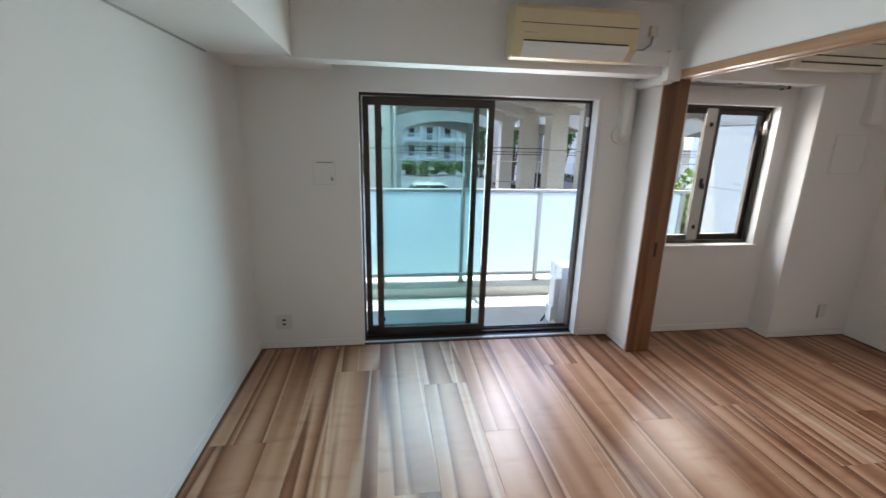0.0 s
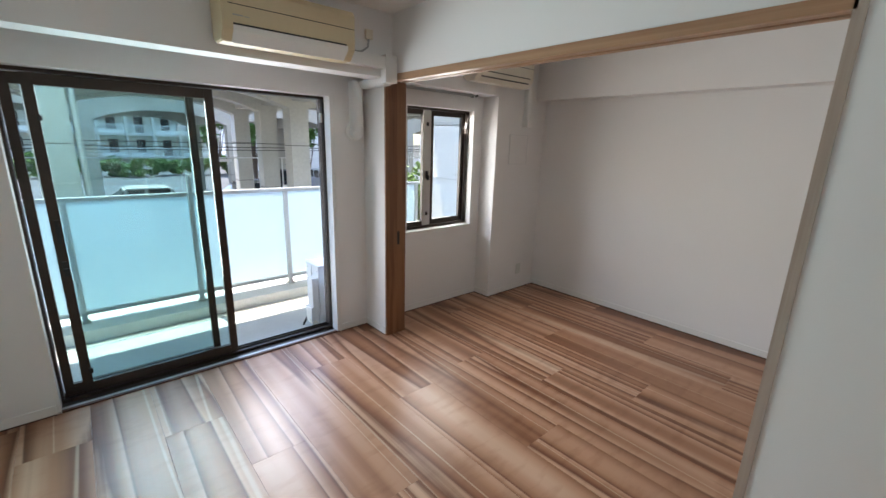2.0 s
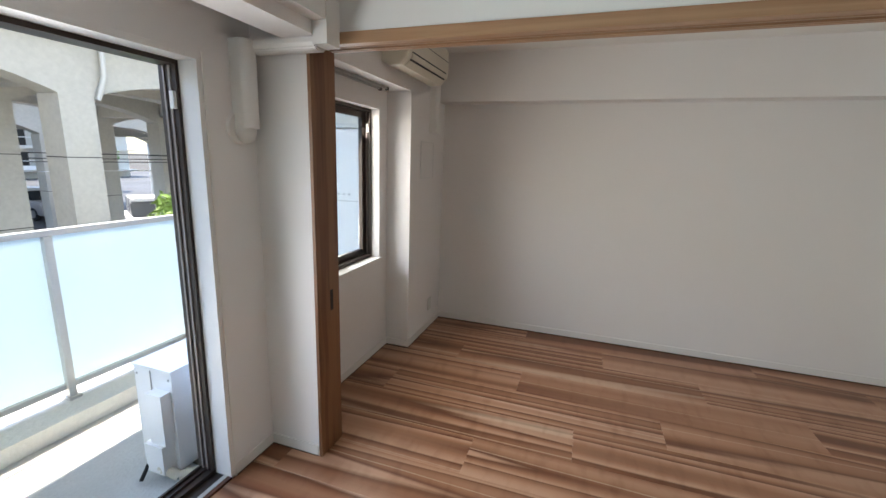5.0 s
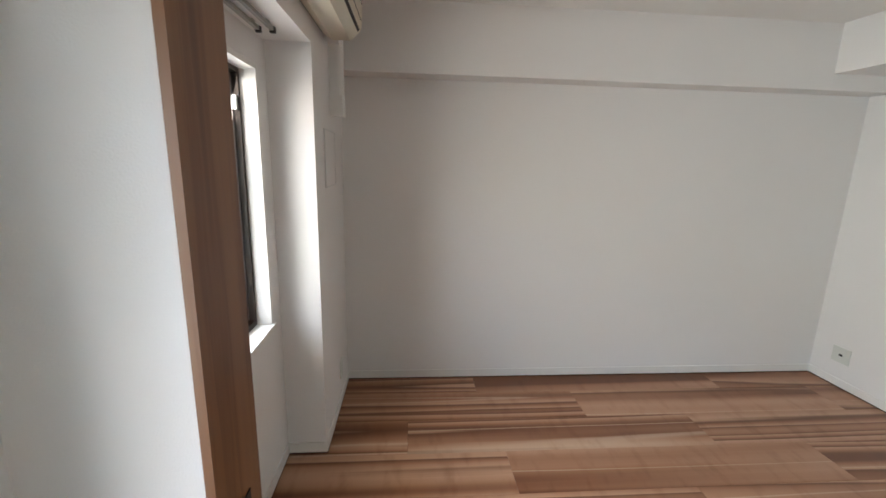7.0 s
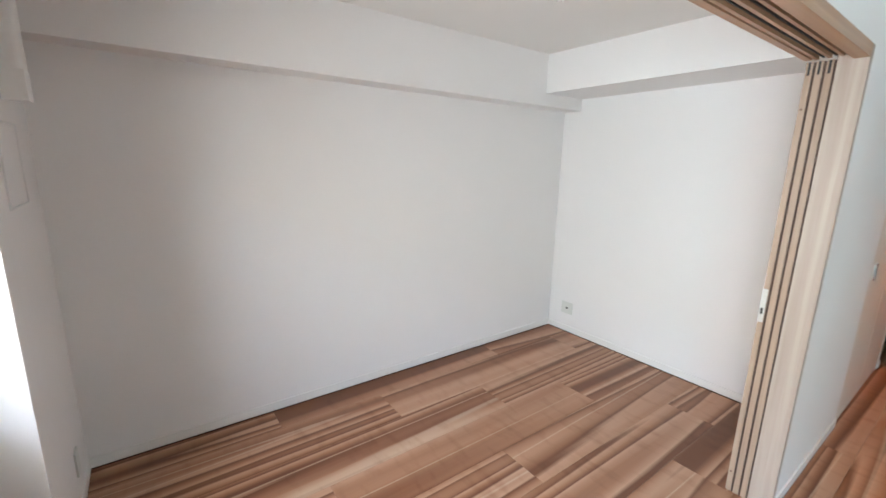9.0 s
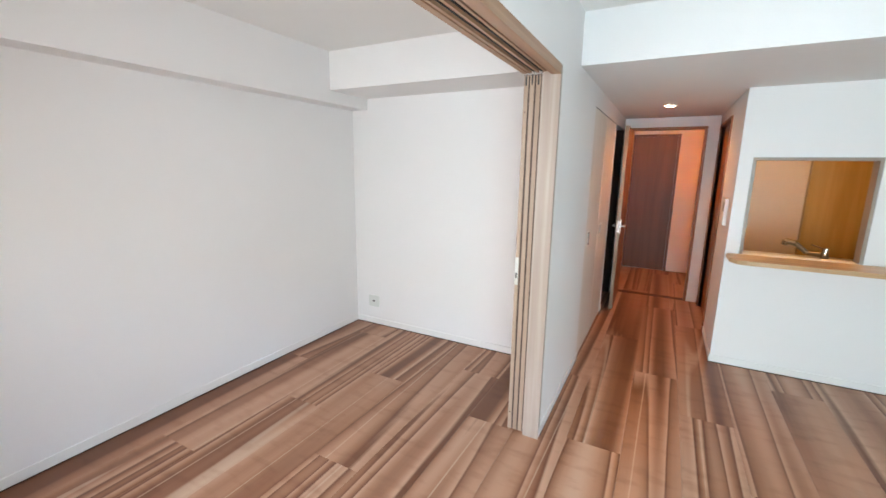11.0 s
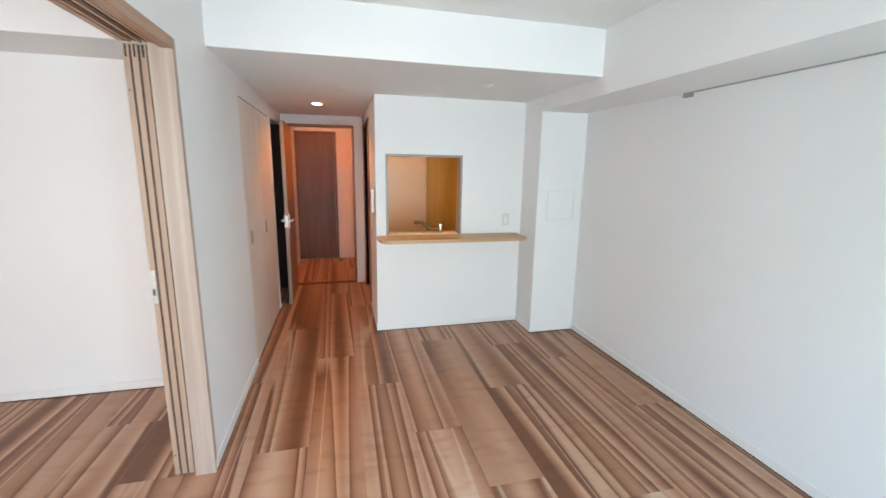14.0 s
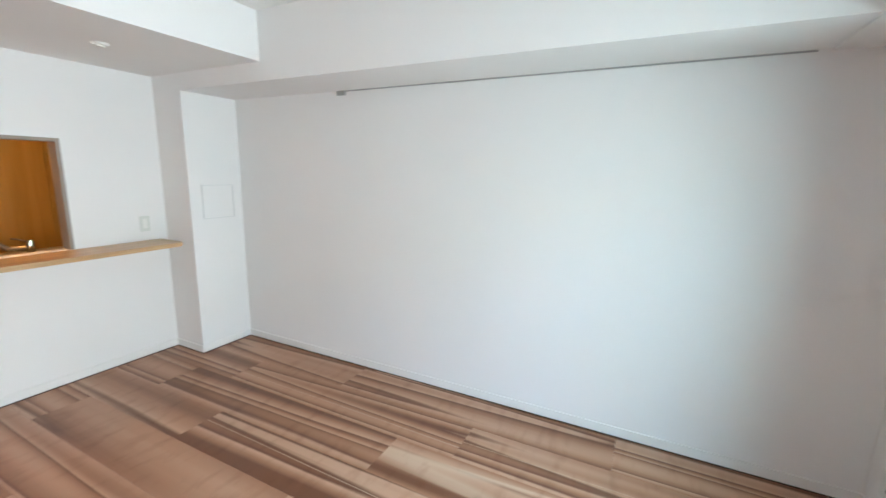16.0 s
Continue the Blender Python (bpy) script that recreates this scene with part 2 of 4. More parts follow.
# Shade behind the open hall door, put into a very dark colour.
SHADE_PAINT = mat("painted_shade_dark", (0.035, 0.028, 0.026), 0.9, bump=0.0, spec=0.0)
GREYTRIM = mat("grey_trim", (0.70, 0.70, 0.69), 0.5, var=0.03, bump=0.0)
UNDERFLOOR = mat("underlay", (0.05, 0.03, 0.02), 0.9, bump=0.0)
KITPANEL = mat("kitchen_panel", (0.64, 0.50, 0.36), 0.3, var=0.03, fine=20, bump=0.0)
PANE = glass("clear_glass", (0.79, 0.90, 0.905))
CLEAR = glass("clear_window_glass", (0.93, 0.95, 0.94))
FROST = frosted("frosted_panel", (0.74, 0.825, 0.845))


# ---- mesh helpers ----
def part(name, bm, material, parent=None, label="", bevel=0.0):
    me = bpy.data.meshes.new(name)
    if bevel:
        bmesh.ops.bevel(bm, geom=[e for e in bm.edges if e.calc_face_angle(0) > 0.6], offset=bevel, segments=2, affect="EDGES", clamp_overlap=True)
    bm.normal_update()
    bm.to_mesh(me)
    bm.free()
    me.materials.append(material)
    ob = new(name, me)
    if parent:
        ob.parent = parent
    if label:
        tagged(ob, label)
    return ob


def empty(name, label="", category="", group="", kind="", at=(0, 0, 0)):
    ob = new(name)
    ob.empty_display_size = 0.1
    ob.location = at
    return tagged(ob, label, category, group, kind)


def box(bm, x0, x1, y0, y1, z0, z1):
    v = [bm.verts.new((x, y, z)) for x in (x0, x1) for y in (y0, y1) for z in (z0, z1)]
    for f in ((0, 1, 3, 2), (4, 6, 7, 5), (0, 4, 5, 1), (2, 3, 7, 6), (0, 2, 6, 4), (1, 5, 7, 3)):
        bm.faces.new([v[i] for i in f])
    return bm


def boxes(*bs):
    bm = bmesh.new()
    for b in bs:
        box(bm, *b)
    return bm


def prism(profile, axis, a, b):
    """A profile of (u, v) pulled along an axis from a to b. axis x: (y, z); y: (x, z); z: (x, y)."""
    bm = bmesh.new()

    def at(u, v, w):
        return {"x": (w, u, v), "y": (u, w, v), "z": (u, v, w)}[axis]
    rings = [[bm.verts.new(at(u, v, w)) for u, v in profile] for w in (a, b)]
    k = len(profile)
    for i in range(k):
        j = (i + 1) % k
        bm.faces.new((rings[0][i], rings[0][j], rings[1][j], rings[1][i]))
    bm.faces.new(rings[0][::-1])
    bm.faces.new(rings[1])
    bmesh.ops.recalc_face_normals(bm, faces=bm.faces)
    return bm


def rod(bm, p, q, r, seg=12, r2=None):
    p, q = Vector(p), Vector(q)
    m = Matrix.Translation((p + q) / 2) @ (q - p).to_track_quat("Z", "Y").to_matrix().to_4x4()
    bmesh.ops.create_cone(bm, cap_ends=True, segments=seg, radius1=r, radius2=r if r2 is None else r2, depth=(q - p).length, matrix=m)
    return bm


def structure(name, bm, material, label="", bevel=0.0):
    return tagged(part(name, bm, material, None, label, bevel), category=name.split("_")[0], kind="structure")


# ---- plan ----
CZ, LOW = 2.50, 2.20            # ceilings of the rooms and of the lowered part
XP = 2.90                       # living room face of the partition
XB = 3.09                       # bedroom face of the partition
XE, YK, YB, YF = 5.088, -4.585, -3.865, -6.39
SB = 2.08                       # underside of the beams

# ---- walls ----
structure("wall_west", boxes((-0.15, 0, -6.4, 0.0, -0.1, 2.7)), PAPER, "white papered wall")
DX0, DX1, DZ = 0.782, 2.625, 1.974
WX0, WX1, WZ0, WZ1 = 3.32, 4.197, 0.802, 1.972
structure("wall_balcony", boxes((-0.15, DX0, 0, 0.2, -0.1, 2.7), (DX0, DX1, 0, 0.2, DZ, 2.7), (DX1, WX0, 0, 0.2, -0.1, 2.7),
          (WX0, WX1, 0, 0.2, -0.1, WZ0), (WX0, WX1, 0, 0.2, WZ1, 2.7), (WX1, XE + 0.15, 0, 0.2, -0.1, 2.7)), PAPER, "white papered wall with a balcony door and a window")
structure("wall_column", boxes((4.30, XE, -0.205, -0.001, 0, 2.5)), PAPER, "white papered column beside the window")
structure("wall_east", boxes((XE, XE + 0.15, -4.1, -0.001, -0.1, 2.7)), PAPER, "white papered bedroom wall")
structure("wall_bedroom_end", boxes((XB - 0.1, XE, -4.0, YB, 0, 2.7)), PAPER, "white papered bedroom end wall")
structure("wall_partition", boxes((XP, XP + 0.09, -4.06, -2.86, 0, 2.5), (XP, XP + 0.09, -5.44, -4.06, 2.055, 2.5), (XP, XP + 0.09, -5.50, -5.44, 0, 2.5), (XP, XP + 0.09, -6.30, -5.50, 2.06, 2.5), (XP, XP + 0.09, -8.2, -6.30, 0, 2.5), (XP, XB, -2.86, -0.2, 2.10, 2.5), (XP, XB - 0.006, -0.308, -0.0005, 0, 2.5)), PAPER, "white papered partition wall")
structure("wall_closet_back", boxes((XP + 0.6, XP + 0.7, -5.46, -4.0, 0, 2.5), (XP + 0.09, XP + 0.6, -5.50, -5.46, 0, 2.5)), PAPER)
# Added recess behind the open door; its darkness is painted shade.
structure("wall_storage", boxes((XP + 0.5, XP + 0.6, -6.4, -5.503, 0, 2.2), (XP + 0.091, XP + 0.5, -6.4, -6.31, 0, 2.2), (XP + 0.091, XP + 0.5, -5.53, -5.503, 0, 2.2), (XP + 0.0005, XP + 0.0905, -6.2995, -6.285, 0, 2.059)), SHADE_PAINT, "added recess, painted dark for the shade behind the open door")
HX0, HX1, HZ0, HZ1 = 1.084, 1.806, 0.945, 1.688
structure("wall_kitchen", boxes((0.455, HX0, YK - 0.1, YK, 0, LOW), (HX0, HX1, YK - 0.1, YK, 0, HZ0), (HX0, HX1, YK - 0.1, YK, HZ1, LOW), (HX1, 1.90, YK - 0.1, YK, 0, LOW),
          (0, 0.455, YK - 0.1, -4.24, 0, LOW)), PAPER, "white papered kitchen wall with a serving hatch")
structure("wall_corridor", boxes((1.80, 1.90, -5.35, YK - 0.1, 0, LOW), (1.80, 1.90, -6.25, -5.35, 2.06, LOW), (1.80, 1.90, -8.2, -6.25, 0, LOW)), PAPER, "white papered corridor wall")
structure("wall_kitchen_back", boxes((-0.05, 1.80, -6.5, -6.4, 0, LOW)), KITPANEL, "plain kitchen wall panel")
FX0, FX1, FZ = 2.045, 2.80, 2.06
structure("wall_hall_door", boxes((1.90, FX0 - 0.03, YF - 0.1, YF, 0, LOW), (FX0 - 0.03, FX1 + 0.03, YF - 0.1, YF, FZ + 0.03, LOW), (FX1 + 0.03, XP, YF - 0.1, YF, 0, LOW)), PAPER, "white papered wall above the open hall door")
structure("wall_hall_end", boxes((1.6, 2.25, -8.1, -7.98, 0, LOW), (2.25, XP + 0.1, -8.1, -8.02, 0, LOW), (2.25, XP, -8.02, -7.98, 2.125, LOW)), PAPER, "white papered hall end wall")

# ---- ceilings and beams ----
structure("ceiling", boxes((-0.1, XE + 0.1, -3.5, 0.1, CZ, CZ + 0.15)), CEIL, "white papered ceiling")
structure("ceiling_low", boxes((-0.1, XE + 0.1, -8.2, -3.38, LOW, CZ)), PAPER, "lowered white papered ceiling")
structure("beam_west", boxes((0.0, 0.46, -4.24, -0.41, SB, CZ)), PAPER, "white papered beam")
structure("beam_balcony", boxes((0.0, 0.635, -0.41, -0.0005, SB - 0.006, CZ), (0.635, XP, -0.41, -0.24, SB - 0.006, CZ), (0.635, XP, -0.24, -0.0005, 2.3, CZ), (XB, 4.30, -0.205, -0.0005, 2.095, CZ)), PAPER, "white papered beam over the windows")
structure("beam_east", boxes((4.91, XE, YB, -0.205, 2.10, CZ)), PAPER, "white papered beam")

# ---- floor ----
floor = structure("floor", boxes((-0.1, XE + 0.1, -8.2, 0.0, -0.1, -0.012)), UNDERFLOOR, "brown streaked wood plank floor")
BOARD, LONG = 0.303, 1.818
JOINT = {0: -1.085, 1: -0.05, 2: -0.40, 3: -1.52, 4: -0.62, 5: -1.13, 6: -1.75, 7: -0.45, 8: -1.137, 9: -1.95, 10: -1.05, 11: -1.60, 12: -2.12, 13: -1.2, 14: -0.65, 15: -1.8, 16: -1.13}


def plank(x0, x1, y0, y1):
    bm = prism([(x0, -0.012), (x1, -0.012), (x1, -0.0008), (x1 - 0.0008, 0), (x0 + 0.0008, 0), (x0, -0.0008)], "y", y0, y1)
    part("plank", bm, FLOORWOOD, floor)


for k in range(-1, 17):
    xa, xb = max(0.0, 0.02 + BOARD * k) + 0.0004, min(XE, 0.02 + BOARD * (k + 1)) - 0.0004
    if xb - xa < 0.005:
        continue
    y = JOINT.get(k, -1.0)
    while y < 0:
        y += LONG
    while y > -8.1:
        ya, yb = max(y - LONG, -8.1), min(y, 0.0)
        if not (xa > XP + 0.1 and yb < -5.6) and yb - ya > 0.01:
            if xa > XP + 0.1:
                ya = max(ya, -5.6)
            plank(xa, xb, ya + 0.0004, yb - 0.0004)
        y -= LONG

# ---- baseboards ----
def base(name, x0, x1, y0, y1):
    bm = boxes((x0, x1, y0, y1, 0.008, 0.064))
    tagged(part(name, bm, WHITE, None, "white vinyl baseboard", bevel=0.002), category="baseboard", kind="structure")
    tagged(part("floor_gap", boxes((x0 + 0.0005, x1 - 0.0005, y0 + 0.0005, y1 - 0.0005, 0.0002, 0.0078)), GAP), category="trim", kind="structure")


T = 0.008
base("baseboard", 0, T, -4.24, 0)
base("baseboard", T, DX0, -T, 0)
base("baseboard", DX1 + 0.011, XP, -T, 0)
base("baseboard", XP - T, XP, -0.30, -T)
base("baseboard", XB, 4.30, -T, 0)
base("baseboard", 4.30 - T, 4.30, -0.205 - T, -T)
base("baseboard", 4.30, XE - T, -0.205 - T, -0.205)
base("baseboard", XE - T, XE, YB + T, -0.205)
base("baseboard", XB, XE, YB, YB + T)
base("baseboard", XP - T, XP, -4.06, -2.87)
base("baseboard", XP - T, XP, -5.50, -5.44)
base("baseboard", 0.455 + T, 1.90, YK, YK + T)
base("baseboard", 0.455, 0.455 + T, YK, -4.24)
base("baseboard", T, 0.455 + T, -4.24, -4.24 + T)
base("baseboard", 1.90, 1.90 + T, -5.31, YK + T)
base("baseboard", 1.90, 1.90 + T, -6.39, -6.29)
base("baseboard", 1.90, 2.25, -7.98, -7.972)

# ---- lamps that stand for the sky in the openings, and the warm lamps of the flat ----
def area(name, x, y, z, w, h, watts, rgb, turn, wide=180):
    ob = new(name, bpy.data.lights.new(name, "AREA"))
    ob.data.shape, ob.data.size, ob.data.size_y, ob.data.energy, ob.data.color = "RECTANGLE", w, h, watts, rgb
    ob.data.spread = radians(wide)
    ob.matrix_world = pose(x, y, z, *turn)
    return ob


area("door_daylight", (DX0 + DX1) / 2 - 0.12, 0.205, 1.22, 1.36, 1.28, DAY_DOOR, (0.92, 0.94, 1.0), (-84, 0, 0), 140)
area("window_daylight", (WX0 + WX1) / 2, 0.205, (WZ0 + WZ1) / 2, 0.82, 1.10, DAY_WINDOW, (1.0, 0.965, 0.955), (-76, 0, 0), 135)
# lamp added for the blue sky strip between viaduct and slab above the balcony
sky_strip_lamp = area("sky_strip_lamp", 4.0, 60.0, 36.0, 160.0, 60.0, SKY_STRIP, (0.38, 0.58, 1.0), (0, 0, 0))
sky_strip_lamp.matrix_world = look((4.0, 60.0, 36.0), (2.5, -1.0, 0.5))


def bulb(name, x, y, z, watts, rgb, r=0.04):
    ob = new(name, bpy.data.lights.new(name, "POINT"))
    ob.data.energy, ob.data.color, ob.data.shadow_soft_size = watts, rgb, r
    ob.location = (x, y, z)


WARM = (1.0, 0.31, 0.06)
bulb("kitchen_bulb", 1.25, -5.0, 2.10, WARM_KITCHEN, (1.0, 0.50, 0.14))
spot = new("corridor_bulb", bpy.data.lights.new("corridor_bulb", "SPOT"))
spot.data.energy, spot.data.color, spot.data.spot_size, spot.data.spot_blend, spot.data.shadow_soft_size = WARM_CORRIDOR, WARM, radians(140), 0.6, 0.04
spot.location = (2.417, -5.36, 2.188)
bulb("hall_bulb", 2.40, YF - 0.32, LOW - 0.07, WARM_HALL, (1.0, 0.24, 0.03), 0.05)


ALUDARK = mat("worn_bronze", (0.32, 0.28, 0.26), 0.4, metal=0.4, var=0.08, bump=0.0)


# ---- windows ----
def sash(parent, name, x0, x1, z0, z1, y, stile=0.045, rail=0.05, depth=0.03, left=None, right=None, pane=PANE):
    """A sliding sash: two stiles, two rails and the pane."""
    s = part(name, boxes((x0, x0 + (left or stile), y, y + depth, z0, z1), (x1 - (right or stile), x1, y, y + depth, z0, z1)), BRONZE, parent, bevel=0.002)
    part("top_rail", boxes((x0 + (left or stile), x1 - (right or stile), y + 0.002, y + depth - 0.002, z1 - rail, z1)), BRONZE, s)
    part("bottom_rail", boxes((x0 + (left or stile), x1 - (right or stile), y + 0.002, y + depth - 0.002, z0, z0 + rail)), BRONZE, s)
    part("pane", boxes((x0 + (left or stile) - 0.005, x1 - (right or stile) + 0.005, y + depth / 2 - 0.002, y + depth / 2 + 0.002, z0 + rail - 0.005, z1 - rail + 0.005)), pane, s)
    return s


def crescent(parent, x, y, z):
    """The crescent lock of a sash."""
    bm = boxes((x - 0.012, x + 0.012, y - 0.012, y, z - 0.035, z + 0.035))
    box(bm, x - 0.008, x + 0.014, y - 0.03, y - 0.012, z - 0.05, z - 0.005)
    part("latch", bm, DARK, parent, "dark crescent latch", bevel=0.003)


def stopper(parent, x, y, z):
    part("stopper", boxes((x - 0.01, x + 0.01, y - 0.014, y, z - 0.016, z + 0.016)), DARK, parent, bevel=0.003)


def window_frame(parent, x0, x1, z0, z1, sill, y=0.101):
    c = 0.022
    part("casing", boxes((x0, x0 + c, 0.001, y - 0.001, z0, z1), (x1 - c, x1, 0.001, y - 0.001, z0, z1), (x0 + c, x1 - c, 0.001, y - 0.001, z1 - c, z1)), WHITE, parent, "white casing")
    a, b, f = x0 + 0.004, x1 - 0.004, 0.032
    part("window_frame", boxes((a, a + f, y, y + 0.094, z0, z1 - 0.004), (b - f, b, y, y + 0.094, z0, z1 - 0.004), (a + f, b - f, y, y + 0.094, z1 - 0.04, z1 - 0.004), (a + f, b - f, y, y + 0.094, z0, z0 + 0.028),
         (a + f, b - f, y + 0.034, y + 0.039, z0 + 0.028, z0 + 0.04), (a + f, b - f, y + 0.069, y + 0.074, z0 + 0.028, z0 + 0.04)), BRONZE, parent, "dark bronze aluminium frame")
    for yy in (y + 0.027, y + 0.057):
        part("jamb_track", boxes((b - f - 0.006, b - f - 0.0005, yy, yy + 0.010, z0 + 0.03, z1 - 0.042)), ALUDARK, parent, "pale guide strip")
    if sill:
        part("window_sill", boxes((x0, x1, -0.014, y - 0.001, z0 - 0.02, z0 + 0.003)), WHITE, parent, "white sill board", bevel=0.003)


door = empty("door_1", "open sliding balcony door in a dark bronze frame", "balcony door", kind="structure")
window_frame(door, DX0, DX1, 0.0, DZ, False)
front = sash(door, "sash", 0.915, 1.822, 0.035, DZ - 0.045, 0.108, stile=0.05, rail=0.06)
back = sash(door, "sash", 0.825, 1.712, 0.035, DZ - 0.045, 0.146, stile=0.045, rail=0.06)
crescent(front, 0.945, 0.108, 0.86)
stopper(front, 0.965, 0.108, 0.18)
stopper(front, 0.965, 0.108, 1.70)
part("pull", boxes((0.935, 0.955, 0.100, 0.108, 1.0, 1.14)), DARK, front, "dark finger pull", bevel=0.003)
part("catch", boxes((DX1 - 0.05, DX1 - 0.034, 0.108, 0.13, 1.76, 1.83)), PLASTIC, door, "white plastic catch", bevel=0.003)
part("threshold", boxes((DX0, DX1, 0.001, 0.022, -0.01, 0.010)), HALLDOOR, door, "brown wooden threshold strip", bevel=0.002)
part("sill_strip", boxes((DX0, DX1, 0.0225, 0.045, -0.01, 0.012)), ALU, door, "aluminium sill strip", bevel=0.002)
part("sill_track", boxes((DX0, DX1, 0.0455, 0.10, -0.01, 0.008)), BRONZE, door, bevel=0.002)

part("casing_lip", boxes((DX1, DX1 + 0.010, -0.005, -0.0005, 0.001, DZ + 0.01)), WHITE, door, "white casing lip", bevel=0.001)

win = empty("window_1", "white-cased sliding window in a dark bronze frame", "window", kind="structure")
WY = 0.071
window_frame(win, WX0, WX1, WZ0, WZ1, True, WY)
MIDX = 3.63
left = sash(win, "sash", WX0 + 0.036, MIDX + 0.05, WZ0 + 0.03, WZ1 - 0.042, WY + 0.007, stile=0.04, rail=0.045, right=0.10, pane=CLEAR)
right = sash(win, "sash", MIDX + 0.03, WX1 - 0.036, WZ0 + 0.03, WZ1 - 0.042, WY + 0.045, stile=0.05, left=0.085, rail=0.045, pane=CLEAR)
part("meeting_stile", boxes((MIDX - 0.048, MIDX + 0.048, WY + 0.003, WY + 0.0068, WZ0 + 0.032, WZ1 - 0.044)), ALU, left, "pale aluminium meeting stile", bevel=0.001)
crescent(left, MIDX, WY + 0.003, 1.33)
stopper(left, MIDX, WY + 0.003, 1.80)
stopper(left, MIDX, WY + 0.003, 0.95)
part("catch", boxes((WX1 - 0.052, WX1 - 0.036, WY + 0.007, WY + 0.029, 1.78, 1.84)), PLASTIC, win, "white plastic catch", bevel=0.003)


# ---- partition opening: jambs, head track, three stacked sliding panels ----
frame_trim = empty("trim_partition", "light brown wooden frame of a wide partition opening", "door frame", kind="structure")
jamb = part("jamb", boxes((XP - 0.004, XB - 0.002, -0.325, -0.3085, 0.0, 2.071)), SHADED_JAMBWOOD, frame_trim, "brown wooden jamb, darkened for its shaded side", bevel=0.002)
part("strike_plate", boxes((3.005, 3.028, -0.3275, -0.3235, 0.80, 0.91)), DARK, jamb, "dark metal strike plate", bevel=0.001)
bm = boxes((XP - 0.006, XP + 0.04, -2.86, -0.326, 2.055, 2.102), (XP + 0.04, XB + 0.004, -2.86, -0.326, 2.086, 2.102))
for i in range(3):
    box(bm, XP + 0.068 + 0.040 * i, XP + 0.080 + 0.040 * i, -2.86, -0.326, 2.071, 2.086)
box(bm, XP + 0.170, XB + 0.004, -2.86, -0.326, 2.072, 2.086)
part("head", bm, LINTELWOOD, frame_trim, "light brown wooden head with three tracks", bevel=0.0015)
for i in range(3):
    part("track", boxes((XP + 0.052 + 0.040 * i, XP + 0.056 + 0.040 * i, -2.86, -0.326, 2.075, 2.0865)), DARK, frame_trim, "dark track groove")
part("post", boxes((XP - 0.006, XP + 0.088, -2.885, -2.8505, 0.0, 2.1015)), PALEWOOD, frame_trim, "pale wooden end post", bevel=0.002)
for i in range(3):
    x0 = 2.9985 + i * 0.0325
    panel = tagged(part("sliding_panel", boxes((x0, x0 + 0.024, -3.79, -2.872, 0.008, 2.068)), CLOSETWOOD, None, "pale wood sliding partition panel, pushed open", bevel=0.0015), category="sliding door", group="stacked partition panels")
    part("edge_strip", boxes((x0 + 0.0005, x0 + 0.0235, -2.8718, -2.866, 0.010, 2.066)), STRIPWOOD, panel, "beige wood edge strip")
    part("guide_notch", boxes((x0 + 0.008, x0 + 0.016, -2.8657, -2.8645, 2.014, 2.066)), DARK, panel, "dark guide notch")
    # Dark strip fills the gap between panels; the gap's shade is its colour.
    part("gap_shade_strip", boxes((x0 - 0.0080, x0 - 0.0005, -3.78, -2.868, 0.010, 2.064)), GAP, panel, "dark brown strip for the shaded gap between panels")
    if i == 2:
        lock = part("lock", boxes((x0 + 0.003, x0 + 0.024, -2.8655, -2.861, 0.93, 1.09)), ALU, panel, "satin metal hook lock", bevel=0.002)
        part("hook", boxes((x0 + 0.009, x0 + 0.018, -2.8605, -2.858, 0.97, 1.0)), DARK, lock)
    for z in (0.12, 1.88):
        if i == 2:
            part("screw", rod(bmesh.new(), (x0 + 0.013, -2.8655, z), (x0 + 0.013, -2.8635, z), 0.004), HALLDOOR, panel)


